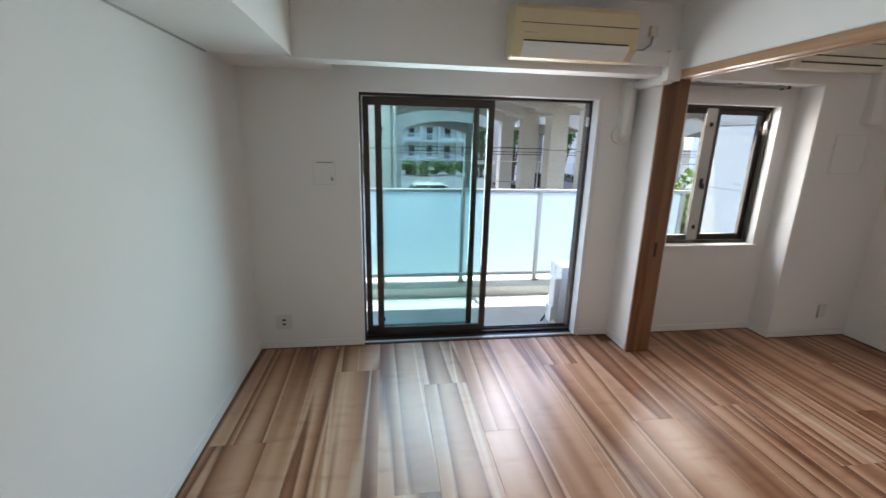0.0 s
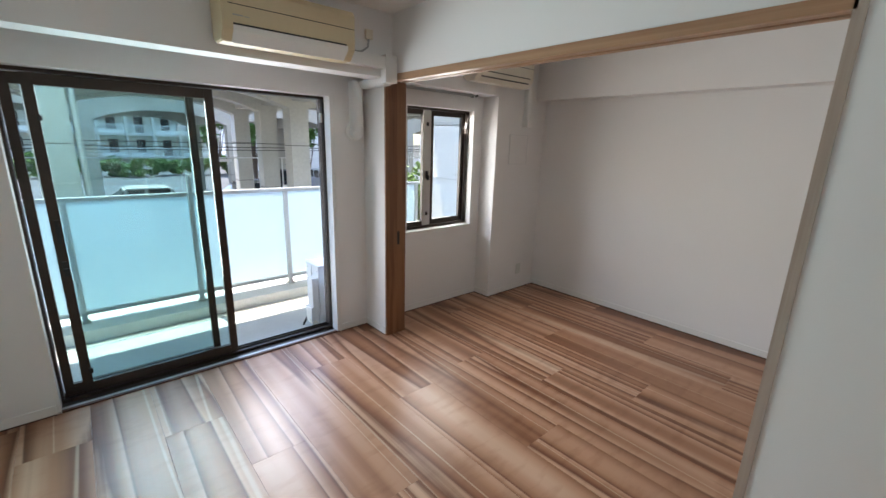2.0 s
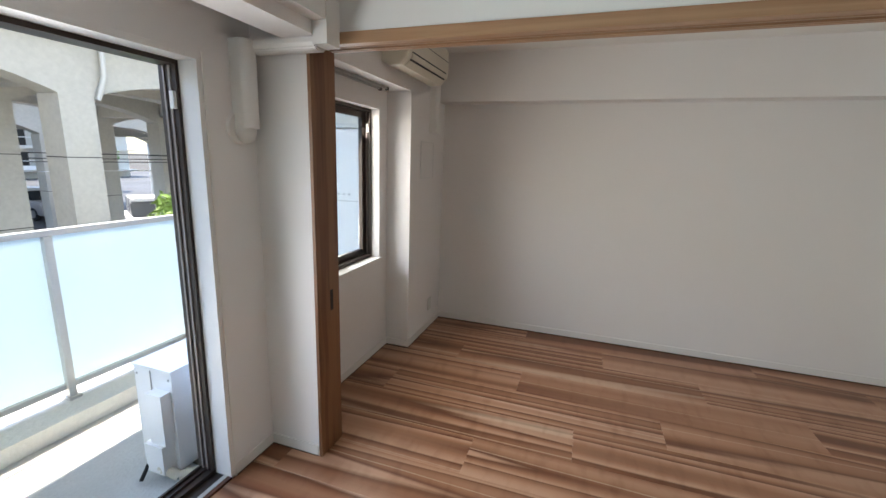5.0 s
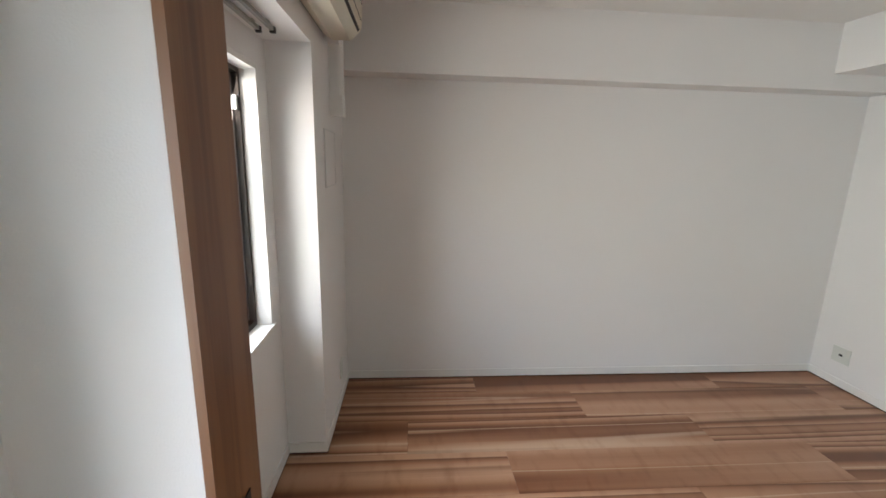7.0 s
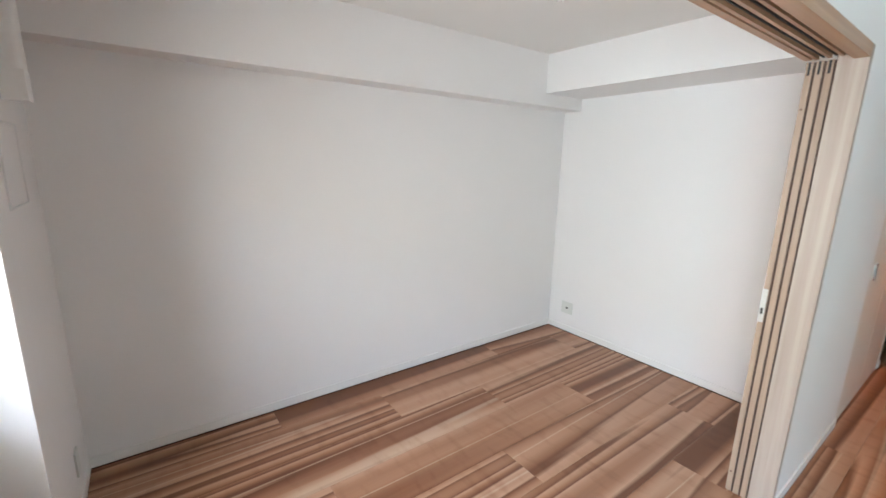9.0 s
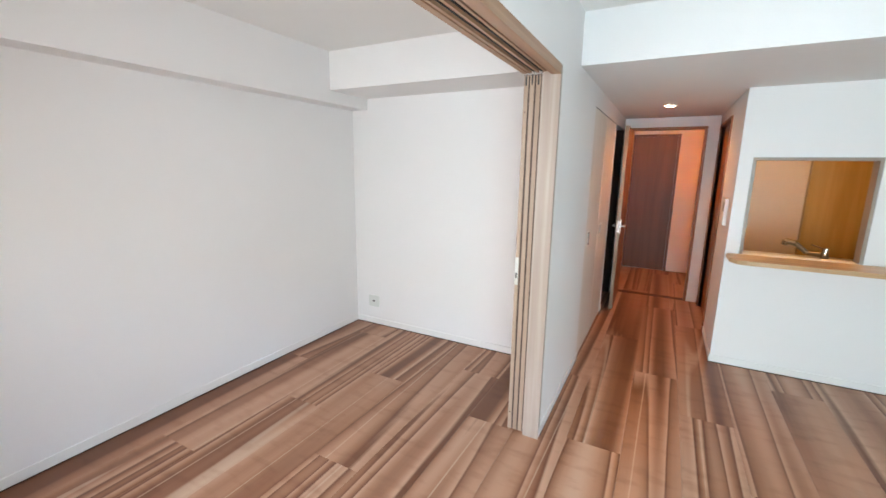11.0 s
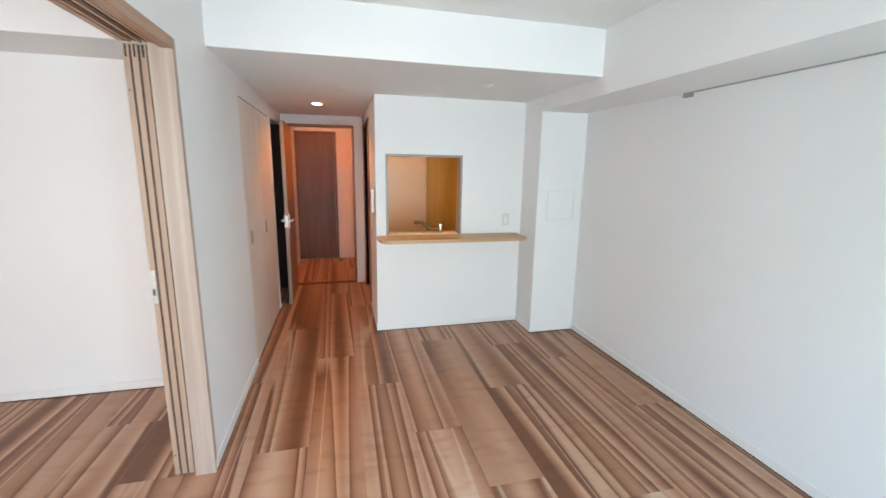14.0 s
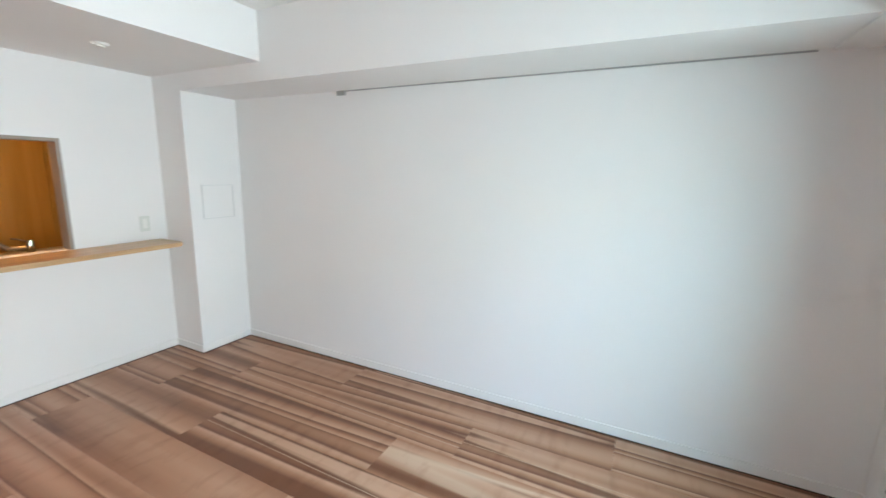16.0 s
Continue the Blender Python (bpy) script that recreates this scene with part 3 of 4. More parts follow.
# ---- air conditioners ----
def air_conditioner(x0, x1, yw, z0, z1, deep, shell, label, worn):
    ac = empty("air_conditioner", label, "air conditioner", at=(0, 0, 0))
    prof = [(yw - 0.002, z0 + 0.03), (yw - 0.05, z0), (yw - deep * 0.72, z0), (yw - deep * 0.97, z0 + 0.05), (yw - deep, z0 + 0.10), (yw - deep, z1 - 0.03), (yw - deep * 0.93, z1), (yw - 0.002, z1)]
    body = part("body", prism(prof, "x", x0, x1), shell, ac, bevel=0.006)
    part("front_seam", boxes((x0 + 0.03, x1 - 0.004, yw - deep - 0.001, yw - deep + 0.01, z0 + (z1 - z0) * 0.62, z0 + (z1 - z0) * 0.62 + 0.004)), DARK, body)
    slot = prism([(yw - deep * 0.99, z0 + 0.075), (yw - deep - 0.0015, z0 + 0.0755), (yw - deep - 0.0015, z0 + 0.083), (yw - deep * 0.98, z0 + 0.083)], "x", x0 + 0.05, x1 - 0.06)
    part("outlet_slot", slot, DARK, body, "dark air outlet slot")
    vane = prism([(yw - deep * 0.72, z0 - 0.004), (yw - deep * 0.975 - 0.003, z0 + 0.046), (yw - deep - 0.003, z0 + 0.074), (yw - deep * 0.97, z0 + 0.074), (yw - deep * 0.70, z0 + 0.004)], "x", x0 + 0.05, x1 - 0.05)
    part("vane", vane, PLASTIC if worn else shell, body, "white air vane", bevel=0.002)
    if not worn:
        def low(u):
            return (yw - deep * (0.97 - 0.25 * u) - 0.006, z0 + 0.05 * (1 - u) - 0.004)
        (ya, za), (yb, zb) = low(0.15), low(0.33)
        part("lower_slot", prism([(ya, za), (yb, zb), (yb + 0.005, zb + 0.003), (ya + 0.005, za + 0.003)], "x", x0 + 0.05, x1 - 0.06), DARK, body, "dark lower air slot")
    part("maker_plate", boxes((x0 + 0.05, x0 + 0.10, yw - deep - 0.0015, yw - deep + 0.004, z0 + 0.118, z0 + 0.124)), GREYPLASTIC, body, "small dark bar")
    part("maker_plate", boxes((x0 + 0.105, x0 + 0.13, yw - deep - 0.0012, yw - deep + 0.004, z0 + 0.118, z0 + 0.121)), GREYPLASTIC, body, "small grey bar")
    for i in range(9):
        yy = yw - 0.035 - i * (deep - 0.08) / 9
        part("grille_bar", boxes((x0 + 0.03, x1 - 0.03, yy - 0.006, yy, z1 + 0.0005, z1 + 0.005)), GREYPLASTIC if worn else PLASTIC, body)
    part("mount_plate", boxes((x0 + 0.02, x1 - 0.02, yw - 0.0018, yw - 0.0002, z0 + 0.03, z1 - 0.01)), GREYPLASTIC, ac)
    return ac


air_conditioner(1.730, 2.480, -0.41, 2.112, 2.385, 0.215, IVORY, "yellowed wall air conditioner above the balcony door", True)
air_conditioner(3.80, 4.57, -0.205, 2.175, 2.445, 0.20, CREAMP, "cream wall air conditioner above the bedroom window", False)


def rounded(w, r, k=5):
    """Half outline, rounded at two corners, of a pipe cover w wide."""
    return [(-w / 2, 0), (w / 2, 0)] + [(w / 2 - r + r * math.cos(a), r * 1.5 + r * math.sin(a)) for a in np.linspace(0, math.pi / 2, k)] + [(-w / 2 + r + r * math.cos(a), r * 1.5 + r * math.sin(a)) for a in np.linspace(math.pi / 2, math.pi, k)]


duct = empty("pipe_cover", "white plastic air conditioner pipe cover", "pipe cover")
part("elbow", boxes((2.479, 2.80, -0.475, -0.411, 2.125, 2.20)), WHITE, duct, bevel=0.012)
part("corner_cover", boxes((2.80, 2.895, -0.48, -0.411, 2.035, 2.215)), WHITE, duct, bevel=0.018)
part("side_cover", prism([(2.896, 2.073), (2.896, 2.025), (2.84, 2.022), (2.822, 2.030), (2.813, 2.050), (2.813, 2.073)], "y", -0.4105, -0.06), WHITE, duct, bevel=0.006)
prof = [(2.812 + u, -0.0005 - v) for u, v in rounded(0.088, 0.036, 7)]
part("down_cover", prism(prof, "z", 1.70, 2.073), WHITE, duct)
bm = bmesh.new()
bmesh.ops.create_uvsphere(bm, u_segments=20, v_segments=12, radius=0.052, matrix=pose(2.812, -0.028, 1.695) @ Matrix.Diagonal((1, 0.85, 1.15, 1)))
part("end_cap", bm, WHITE, duct)
bm = bmesh.new()
bmesh.ops.create_cone(bm, cap_ends=True, segments=28, radius1=0.075, radius2=0.068, depth=0.012, matrix=pose(2.80, -0.007, 1.70, 90))
part("wall_ring", bm, WHITE, duct)
duct2 = empty("pipe_cover", "white plastic pipe cover under the bedroom air conditioner", "pipe cover")
part("down_cover", prism([(4.737 + u, -0.2055 - v) for u, v in rounded(0.078, 0.03, 7)], "z", 1.86, 2.26), WHITE, duct2)
part("elbow", boxes((4.571, 4.70, -0.268, -0.206, 2.19, 2.255)), WHITE, duct2, bevel=0.012)
part("end_cap", boxes((4.692, 4.783, -0.278, -0.206, 1.82, 1.93)), WHITE, duct2, bevel=0.02)

cord = empty("power_cord", "white cord from air conditioner to wall socket", "cord")
bm = bmesh.new()
pts = [Vector((2.47, -0.43, 2.225)), Vector((2.56, -0.425, 2.21)), Vector((2.64, -0.425, 2.215)), Vector((2.69, -0.425, 2.25)), Vector((2.70, -0.425, 2.31))]
for a, b in zip(pts, pts[1:]):
    rod(bm, a, b, 0.006, 8)
part("cable", bm, GREYPLASTIC, cord)
part("plug", boxes((2.675, 2.725, -0.435, -0.411, 2.30, 2.36)), CREAMP, cord, bevel=0.006)


# ---- curtain rail of the bedroom, picture rail of the living room ----
rail = empty("curtain_rail", "double dark metal curtain rail under the recess head", "curtain rail")
for y in (-0.05, -0.105):
    part("track", boxes((XB + 0.1, 4.08, y - 0.007, y + 0.007, 2.076, 2.090)), GREYPLASTIC, rail, bevel=0.003)
    part("end_cap", boxes((4.0805, 4.10, y - 0.010, y + 0.010, 2.070, 2.092)), DARK, rail, bevel=0.004)
    for x in (3.3, 3.65, 4.0):
        part("bracket", boxes((x, x + 0.03, y - 0.010, y + 0.010, 2.0902, 2.0952)), GREYPLASTIC, rail)
picture = empty("picture_rail", "slim dark metal picture rail along the wall", "picture rail")
part("track", boxes((0.0002, 0.009, -3.06, -0.46, 2.0725, 2.0798)), GREYPLASTIC, picture, bevel=0.002)
part("hook", boxes((0.0002, 0.018, -3.13, -3.06, 2.048, 2.078)), GREYPLASTIC, picture, "grey end hook", bevel=0.003)
hanger = empty("curtain_track", "dark curtain track in the slot over the door", "curtain rail")
part("track", boxes((0.70, 2.75, -0.15, -0.13, 2.278, 2.2995)), DARK, hanger, bevel=0.003)


# ---- outlets, switches, hatches ----
def outlet(x, y, z, w, h, face, label, slots=2):
    o = empty("wall_outlet", label, "outlet")
    if face == "y-":
        part("plate", boxes((x - w / 2, x + w / 2, y - 0.008, y - 0.0002, z - h / 2, z + h / 2)), PLATE, o, bevel=0.003)
        for i in range(slots):
            zz = z + (i - (slots - 1) / 2) * 0.035
            part("socket", boxes((x - 0.012, x + 0.012, y - 0.0095, y - 0.0075, zz - 0.008, zz + 0.008)), DARK, o)
    else:
        part("plate", boxes((x - w / 2, x + w / 2, y + 0.0002, y + 0.008, z - h / 2, z + h / 2)), PLATE, o, bevel=0.003)
        for i in range(slots):
            part("socket", boxes((x - 0.012 + i * 0.04, x + 0.012 + i * 0.04, y + 0.0075, y + 0.0095, z - 0.008, z + 0.008)), DARK, o)


outlet(0.193, 0, 0.228, 0.125, 0.118, "y-", "white double wall outlet beside the balcony door", 2)
outlet(4.80, -0.205, 0.24, 0.07, 0.12, "y-", "white wall outlet on the column", 0)
outlet(4.872, YB, 0.245, 0.125, 0.115, "y+", "white wall outlet on the end wall", 1)
sw = empty("light_switch", "white rocker switch above the ledge", "switch")
part("plate", boxes((0.583, 0.653, YK + 0.0002, YK + 0.008, 1.017, 1.137)), PLATE, sw, bevel=0.003)
part("rocker", boxes((0.603, 0.633, YK + 0.0075, YK + 0.012, 1.04, 1.115)), PLASTIC, sw, bevel=0.002)


def hatch(x0, x1, z0, z1, y, sgn, label):
    h = empty("access_panel", label, "access panel")
    a, b = (y - 0.007, y - 0.0002) if sgn < 0 else (y + 0.0002, y + 0.007)
    f = 0.006
    part("frame", boxes((x0, x0 + f, a, b, z0, z1), (x1 - f, x1, a, b, z0, z1), (x0 + f, x1 - f, a, b, z0, z0 + f), (x0 + f, x1 - f, a, b, z1 - f, z1)), GREYTRIM, h)
    c, d = (y - 0.004, y - 0.0002) if sgn < 0 else (y + 0.0002, y + 0.004)
    part("cover", boxes((x0 + f + 0.002, x1 - f - 0.002, c, d, z0 + f + 0.002, z1 - f - 0.002)), PAPER, h)
    return h


vent = hatch(0.473, 0.633, 1.294, 1.466, 0.0, -1, "square white wall vent with a small slider")
part("slider", boxes((0.598, 0.612, -0.012, -0.004, 1.325, 1.352)), GREYPLASTIC, vent, "small grey slider", bevel=0.001)
part("slot", boxes((0.50, 0.615, -0.0082, -0.0072, 1.452, 1.456)), DARK, vent)
hatch(4.505, 4.80, 1.434, 1.739, -0.205, -1, "square papered access panel on the column")
hatch(0.079, 0.358, 1.111, 1.384, -4.24, 1, "square papered access panel on the pillar")
phone = empty("intercom", "white wall intercom in the corridor", "intercom")
part("body", boxes((1.9002, 1.925, -4.95, -4.80, 1.14, 1.36)), PLASTIC, phone, bevel=0.006)
part("screen", boxes((1.9245, 1.9265, -4.925, -4.825, 1.25, 1.33)), GREYPLASTIC, phone)


# ---- kitchen hatch, ledge, faucet ----
HATCHTRIM = mat("taupe_trim", (0.30, 0.25, 0.21), 0.45, var=0.05, bump=0.0)
trim = empty("trim_hatch", "thin grey frame round the serving hatch", "trim", kind="structure")
f = 0.018
part("frame", boxes((HX0 - 0.004, HX0 + f, YK - 0.104, YK + 0.006, HZ0, HZ1 + 0.004), (HX1 - f, HX1 + 0.004, YK - 0.104, YK + 0.006, HZ0, HZ1 + 0.004), (HX0 + f, HX1 - f, YK - 0.104, YK + 0.006, HZ1 - f, HZ1 + 0.004)), HATCHTRIM, trim, bevel=0.002)
ledge = prism([(0.505, YK + 0.0005), (1.895, YK + 0.0005), (1.895, -4.36), (1.855, -4.29), (1.80, -4.27), (0.545, -4.27), (0.505, -4.30)], "z", 0.912, 0.944)
tagged(part("counter_ledge", ledge, LEDGEWOOD, None, "honey-coloured wooden serving ledge under the hatch", bevel=0.006), category="counter")
counter = empty("kitchen_counter", "kitchen counter with a stainless worktop behind the hatch", "kitchen counter")
part("body", boxes((0.002, 1.70, -5.32, YK - 0.102, 0.012, 0.82)), KITPANEL, counter)
part("worktop", boxes((0.002, 1.70, -5.34, YK - 0.102, 0.8205, 0.86)), STEEL, counter, "stainless worktop", bevel=0.004)
part("sink", boxes((1.0, 1.5, -5.25, -4.85, 0.8605, 0.868)), STEEL, counter, "stainless sink rim", bevel=0.003)
tap = empty("faucet", "chrome kitchen faucet with a long spout", "faucet")
bm = rod(bmesh.new(), (1.235, -4.80, 0.8605), (1.235, -4.80, 0.97), 0.024, 18)
part("base", bm, TAPMETAL, tap)
bm = bmesh.new()
rod(bm, (1.235, -4.80, 0.955), (1.33, -4.85, 0.955), 0.019, 14)
rod(bm, (1.33, -4.85, 0.955), (1.40, -4.89, 1.02), 0.019, 14)
rod(bm, (1.40, -4.89, 1.02), (1.46, -4.92, 1.03), 0.022, 14)
rod(bm, (1.46, -4.92, 1.035), (1.465, -4.923, 1.0), 0.023, 14)
part("spout", bm, TAPMETAL, tap)
bm = rod(bmesh.new(), (1.235, -4.80, 0.97), (1.235, -4.80, 1.01), 0.022, 18, 0.018)
rod(bm, (1.235, -4.80, 1.0), (1.33, -4.78, 1.035), 0.006, 10)
part("lever", bm, TAPMETAL, tap)
# Doored panel stands in for the side wall; lamplight is in its colour.
cab = empty("kitchen_side_panel", "flat doored panel for the kitchen side wall, lamplight in its orange", "cabinet")
part("body", boxes((0.002, 1.05, -6.398, -6.37, 0.012, 2.19)), LAMPLIT_WOOD, cab)
part("door", boxes((0.01, 0.524, -6.369, -6.35, 0.02, 2.18)), LAMPLIT_WOOD, cab, bevel=0.002)
part("door", boxes((0.528, 1.045, -6.369, -6.35, 0.02, 2.18)), LAMPLIT_WOOD, cab, bevel=0.002)


# ---- closet, hall door, far door, corridor trim ----
closet = empty("closet", "pale flush folding closet doors in the corridor", "closet")
for a, b, py in ((-4.745, -4.065, -4.20), (-5.435, -4.755, -4.87)):
    leaf = part("door", boxes((XP + 0.004, XP + 0.03, a, b, 0.012, 2.05)), CLOSETWOOD, closet, bevel=0.002)
    pull = part("pull", boxes((XP - 0.002, XP + 0.0045, py - 0.040, py + 0.040, 0.965, 1.075)), CHROME, leaf, "square metal finger pull", bevel=0.002)
    part("recess", boxes((XP - 0.003, XP - 0.0018, py - 0.026, py + 0.026, 0.98, 1.06)), GREYPLASTIC, pull)
part("head", boxes((XP + 0.002, XP + 0.05, -5.44, -4.06, 2.051, 2.0545)), DARK, closet)

fr = empty("door_frame", "orange-brown wooden frame of the hall door", "door frame", kind="structure")
part("jamb", boxes((FX0 - 0.028, FX0, YF - 0.11, YF + 0.012, 0, FZ)), DOORWOOD, fr, bevel=0.002)
part("jamb", boxes((FX1, FX1 + 0.028, YF - 0.11, YF + 0.012, 0, FZ)), DOORWOOD, fr, bevel=0.002)
part("head", boxes((FX0 - 0.028, FX1 + 0.028, YF - 0.11, YF + 0.012, FZ + 0.0005, FZ + 0.028)), DOORWOOD, fr, bevel=0.002)
part("threshold", boxes((FX0, FX1, YF - 0.09, YF, 0.0005, 0.006)), HALLDOOR, fr)
hd = empty("door_2", "orange-brown hall door standing open against the closet wall", "door", kind="structure", at=(FX1 + 0.012, YF + 0.02, 0))
hd.rotation_euler = (0, 0, radians(1.0))
leaf = part("leaf", boxes((-0.018, 0.018, 0.0, 0.80, 0.008, 2.045)), DOORWOOD, hd, bevel=0.002)
part("edge_strip", boxes((-0.0175, 0.0175, 0.8002, 0.803, 0.010, 2.043)), STRIPWOOD, hd, "pale leaf edge")
for s in (-1, 1):
    bm = rod(bmesh.new(), (s * 0.018, 0.74, 0.965), (s * 0.06, 0.74, 0.965), 0.011, 12)
    rod(bm, (s * 0.055, 0.745, 0.965), (s * 0.055, 0.63, 0.965), 0.009, 12)
    part("handle", bm, NICKEL, hd, "satin lever handle")
    part("escutcheon", boxes((min(s * 0.018, s * 0.026), max(s * 0.018, s * 0.026), 0.715, 0.765, 0.88, 1.04)), NICKEL, hd, "satin metal escutcheon", bevel=0.002)
part("latch", boxes((-0.014, 0.014, 0.8032, 0.806, 0.90, 1.03)), NICKEL, hd, "satin latch plate", bevel=0.001)

fd = empty("door_3", "dark brown wooden door at the end of the hall", "door", kind="structure")
part("leaf", boxes((2.285, XP - 0.002, -8.018, -7.99, 0.01, 2.09)), HALLDOOR, fd, bevel=0.002)
part("jamb", boxes((2.2505, 2.283, -8.018, -7.968, 0, 2.124)), HALLDOOR, fd, bevel=0.002)
part("head", boxes((2.283, XP - 0.002, -8.018, -7.968, 2.0925, 2.124)), HALLDOOR, fd, bevel=0.002)

kd = empty("trim_kitchen_door", "brown wooden frame of the kitchen doorway", "door frame", kind="structure")
part("jamb", boxes((1.79, 1.912, -5.35, -5.322, 0, 2.059)), DOORWOOD, kd, bevel=0.002)
part("jamb", boxes((1.79, 1.912, -6.278, -6.25, 0, 2.059)), DOORWOOD, kd, bevel=0.002)
part("head", boxes((1.79, 1.912, -6.278, -5.322, 2.0595, 2.085)), DOORWOOD, kd, bevel=0.002)
part("leaf", boxes((1.835, 1.865, -6.249, -5.351, 0.01, 2.058)), DOORWOOD, kd, bevel=0.002)


# ---- ceiling fixtures ----
def downlight(x, y):
    d = empty("downlight", "small recessed warm ceiling downlight, lit", "ceiling light")
    bm = bmesh.new()
    n = 28
    rings = []
    for r, z in ((0.062, LOW - 0.0005), (0.060, LOW - 0.006), (0.048, LOW - 0.007), (0.046, LOW - 0.003)):
        rings.append([bm.verts.new((x + r * math.cos(2 * math.pi * i / n), y + r * math.sin(2 * math.pi * i / n), z)) for i in range(n)])
    for a, b in zip(rings, rings[1:]):
        for i in range(n):
            bm.faces.new((a[i], a[(i + 1) % n], b[(i + 1) % n], b[i]))
    part("ring", bm, WHITE, d)
    bm = bmesh.new()
    bmesh.ops.create_circle(bm, cap_ends=True, segments=n, radius=0.0465, matrix=pose(x, y, LOW - 0.0032, 180))
    part("diffuser", bm, LAMPGLOW, d, "glowing diffuser")


LAMPGLOW = glow("lamp_glow", (1.0, 0.80, 0.55), 12.0)
downlight(2.417, -5.36)


def ceiling_rose(x, y, z, label):
    d = empty("ceiling_socket", label, "ceiling socket")
    bm = bmesh.new()
    bmesh.ops.create_cone(bm, cap_ends=True, segments=28, radius1=0.034, radius2=0.042, depth=0.010, matrix=pose(x, y, z - 0.0052))
    part("base", bm, PLASTIC, d)
    part("socket", boxes((x - 0.016, x + 0.016, y - 0.006, y + 0.006, z - 0.018, z - 0.0105)), PLASTIC, d, bevel=0.003)
    part("tab", boxes((x + 0.03, x + 0.05, y - 0.008, y + 0.008, z - 0.014, z - 0.004)), PLASTIC, d, bevel=0.002)


ceiling_rose(1.09, -3.905, LOW, "white ceiling socket for a lamp")
ceiling_rose(4.075, -2.515, CZ, "white bedroom ceiling socket")

# ---- balcony ----
structure("balcony_floor", boxes((-1.2, 5.3, 0.2, 1.30, -0.25, -0.10)), BALCONY, "grey sheet-covered balcony floor")
structure("balcony_kerb", boxes((-1.2, 5.3, 1.26, 1.72, -0.3, 0.01)), PALECON, "pale concrete balcony kerb", bevel=0.01)
structure("balcony_gutter", boxes((-1.2, 5.3, 1.16, 1.259, -0.099, -0.094)), ALU, "grey gutter strip")
structure("balcony_slab_above", boxes((-1.5, 5.6, 0.2, 1.60, 2.90, 3.08)), PALECON, "pale concrete slab above the balcony")
structure("facade", boxes((-1.5, -0.15, 0.2, 0.3, -2.0, 2.899), (XE + 0.15, 9, 0.2, 0.3, -2.0, 9.0), (-9, -0.15, 0.0, 0.2, -2.0, 9.0), (-1.5, XE + 0.15, 0.2, 0.3, 3.081, 9.0)), PALECON, "pale rendered facade")
structure("roof", boxes((-0.3, XE + 0.3, -8.4, 0.2, 2.72, 2.9)), CONCRETE)
structure("wall_outer", boxes((-0.3, -0.16, -8.4, 0.0, -0.1, 2.72), (XE + 0.16, XE + 0.3, -8.4, 0.0, -0.1, 2.72), (-0.3, XE + 0.3, -8.5, -8.25, -0.1, 2.72)), CONCRETE)
railing = empty("balcony_railing", "aluminium balcony railing with frosted pale blue panels", "railing")
RY, RZ = 1.50, 1.105
part("top_rail", boxes((-1.2, 4.749, RY - 0.03, RY + 0.03, RZ - 0.035, RZ)), ALU, railing, "satin aluminium top rail", bevel=0.008)
part("bottom_rail", boxes((-1.2, 4.749, RY - 0.015, RY + 0.015, 0.075, 0.11)), ALU, railing, bevel=0.004)
for i in range(7):
    x = -0.87 + 0.91 * i
    post = part("post", boxes((x - 0.021, x + 0.021, RY - 0.04, RY - 0.005, 0.011, RZ - 0.036)), ALU, railing, bevel=0.004)
    part("foot", boxes((x - 0.035, x + 0.035, RY - 0.06, RY + 0.02, 0.0105, 0.03)), ALU, post, bevel=0.004)
    if i < 6:
        part("panel", boxes((x + 0.0, min(x + 0.91, 4.745), RY + 0.0155, RY + 0.0225, 0.10, RZ - 0.03)), FROST, railing, "frosted pale blue panel")
side = empty("balcony_partition", "pale balcony dividing board with a frame", "partition")
part("board", boxes((4.76, 4.775, 0.32, 1.46, -0.095, 1.85)), WHITE, side)
part("frame", boxes((4.75, 4.79, 0.30, 0.335, -0.1, 1.90), (4.75, 4.79, 1.445, 1.48, -0.1, 1.90), (4.75, 4.79, 0.335, 1.445, 1.86, 1.90)), ALU, side, bevel=0.004)
part("cross_bar", boxes((4.752, 4.7595, 0.336, 1.444, 1.17, 1.18)), ALU, side)
for k in range(6):
    part("notice_mark", boxes((4.7585, 4.7598, 0.62 + 0.06 * k, 0.64 + 0.06 * k, 1.23, 1.25)), GREYPLASTIC, side, "small grey mark")
part("end_wall", boxes((4.80, 4.9, 0.3, 1.59, -0.3, 2.899)), PALECON, side)

SHELL = mat("bright_white_enamel", (0.86, 0.86, 0.85), 0.35, var=0.03, bump=0.0)
unit = empty("condenser_unit", "white air conditioner outdoor unit on the balcony floor", "outdoor unit")
part("body", boxes((2.60, 3.38, 0.34, 0.60, -0.055, 0.50)), SHELL, unit, bevel=0.012)
part("lid", boxes((2.592, 3.388, 0.332, 0.608, 0.5005, 0.515)), SHELL, unit, bevel=0.006)
part("valve_cover", boxes((2.545, 2.599, 0.355, 0.455, 0.12, 0.40), (2.53, 2.599, 0.365, 0.485, -0.04, 0.1195)), SHELL, unit, "rounded white valve cover", bevel=0.022)
part("end_seam", boxes((2.5965, 2.5995, 0.48, 0.486, -0.04, 0.49)), GREYPLASTIC, unit)
for yy, zz in ((0.36, 0.46), (0.58, 0.46), (0.58, 0.0)):
    bm = bmesh.new()
    rod(bm, (2.5995, yy, zz), (2.597, yy, zz), 0.006, 8)
    part("screw", bm, GREYPLASTIC, unit)
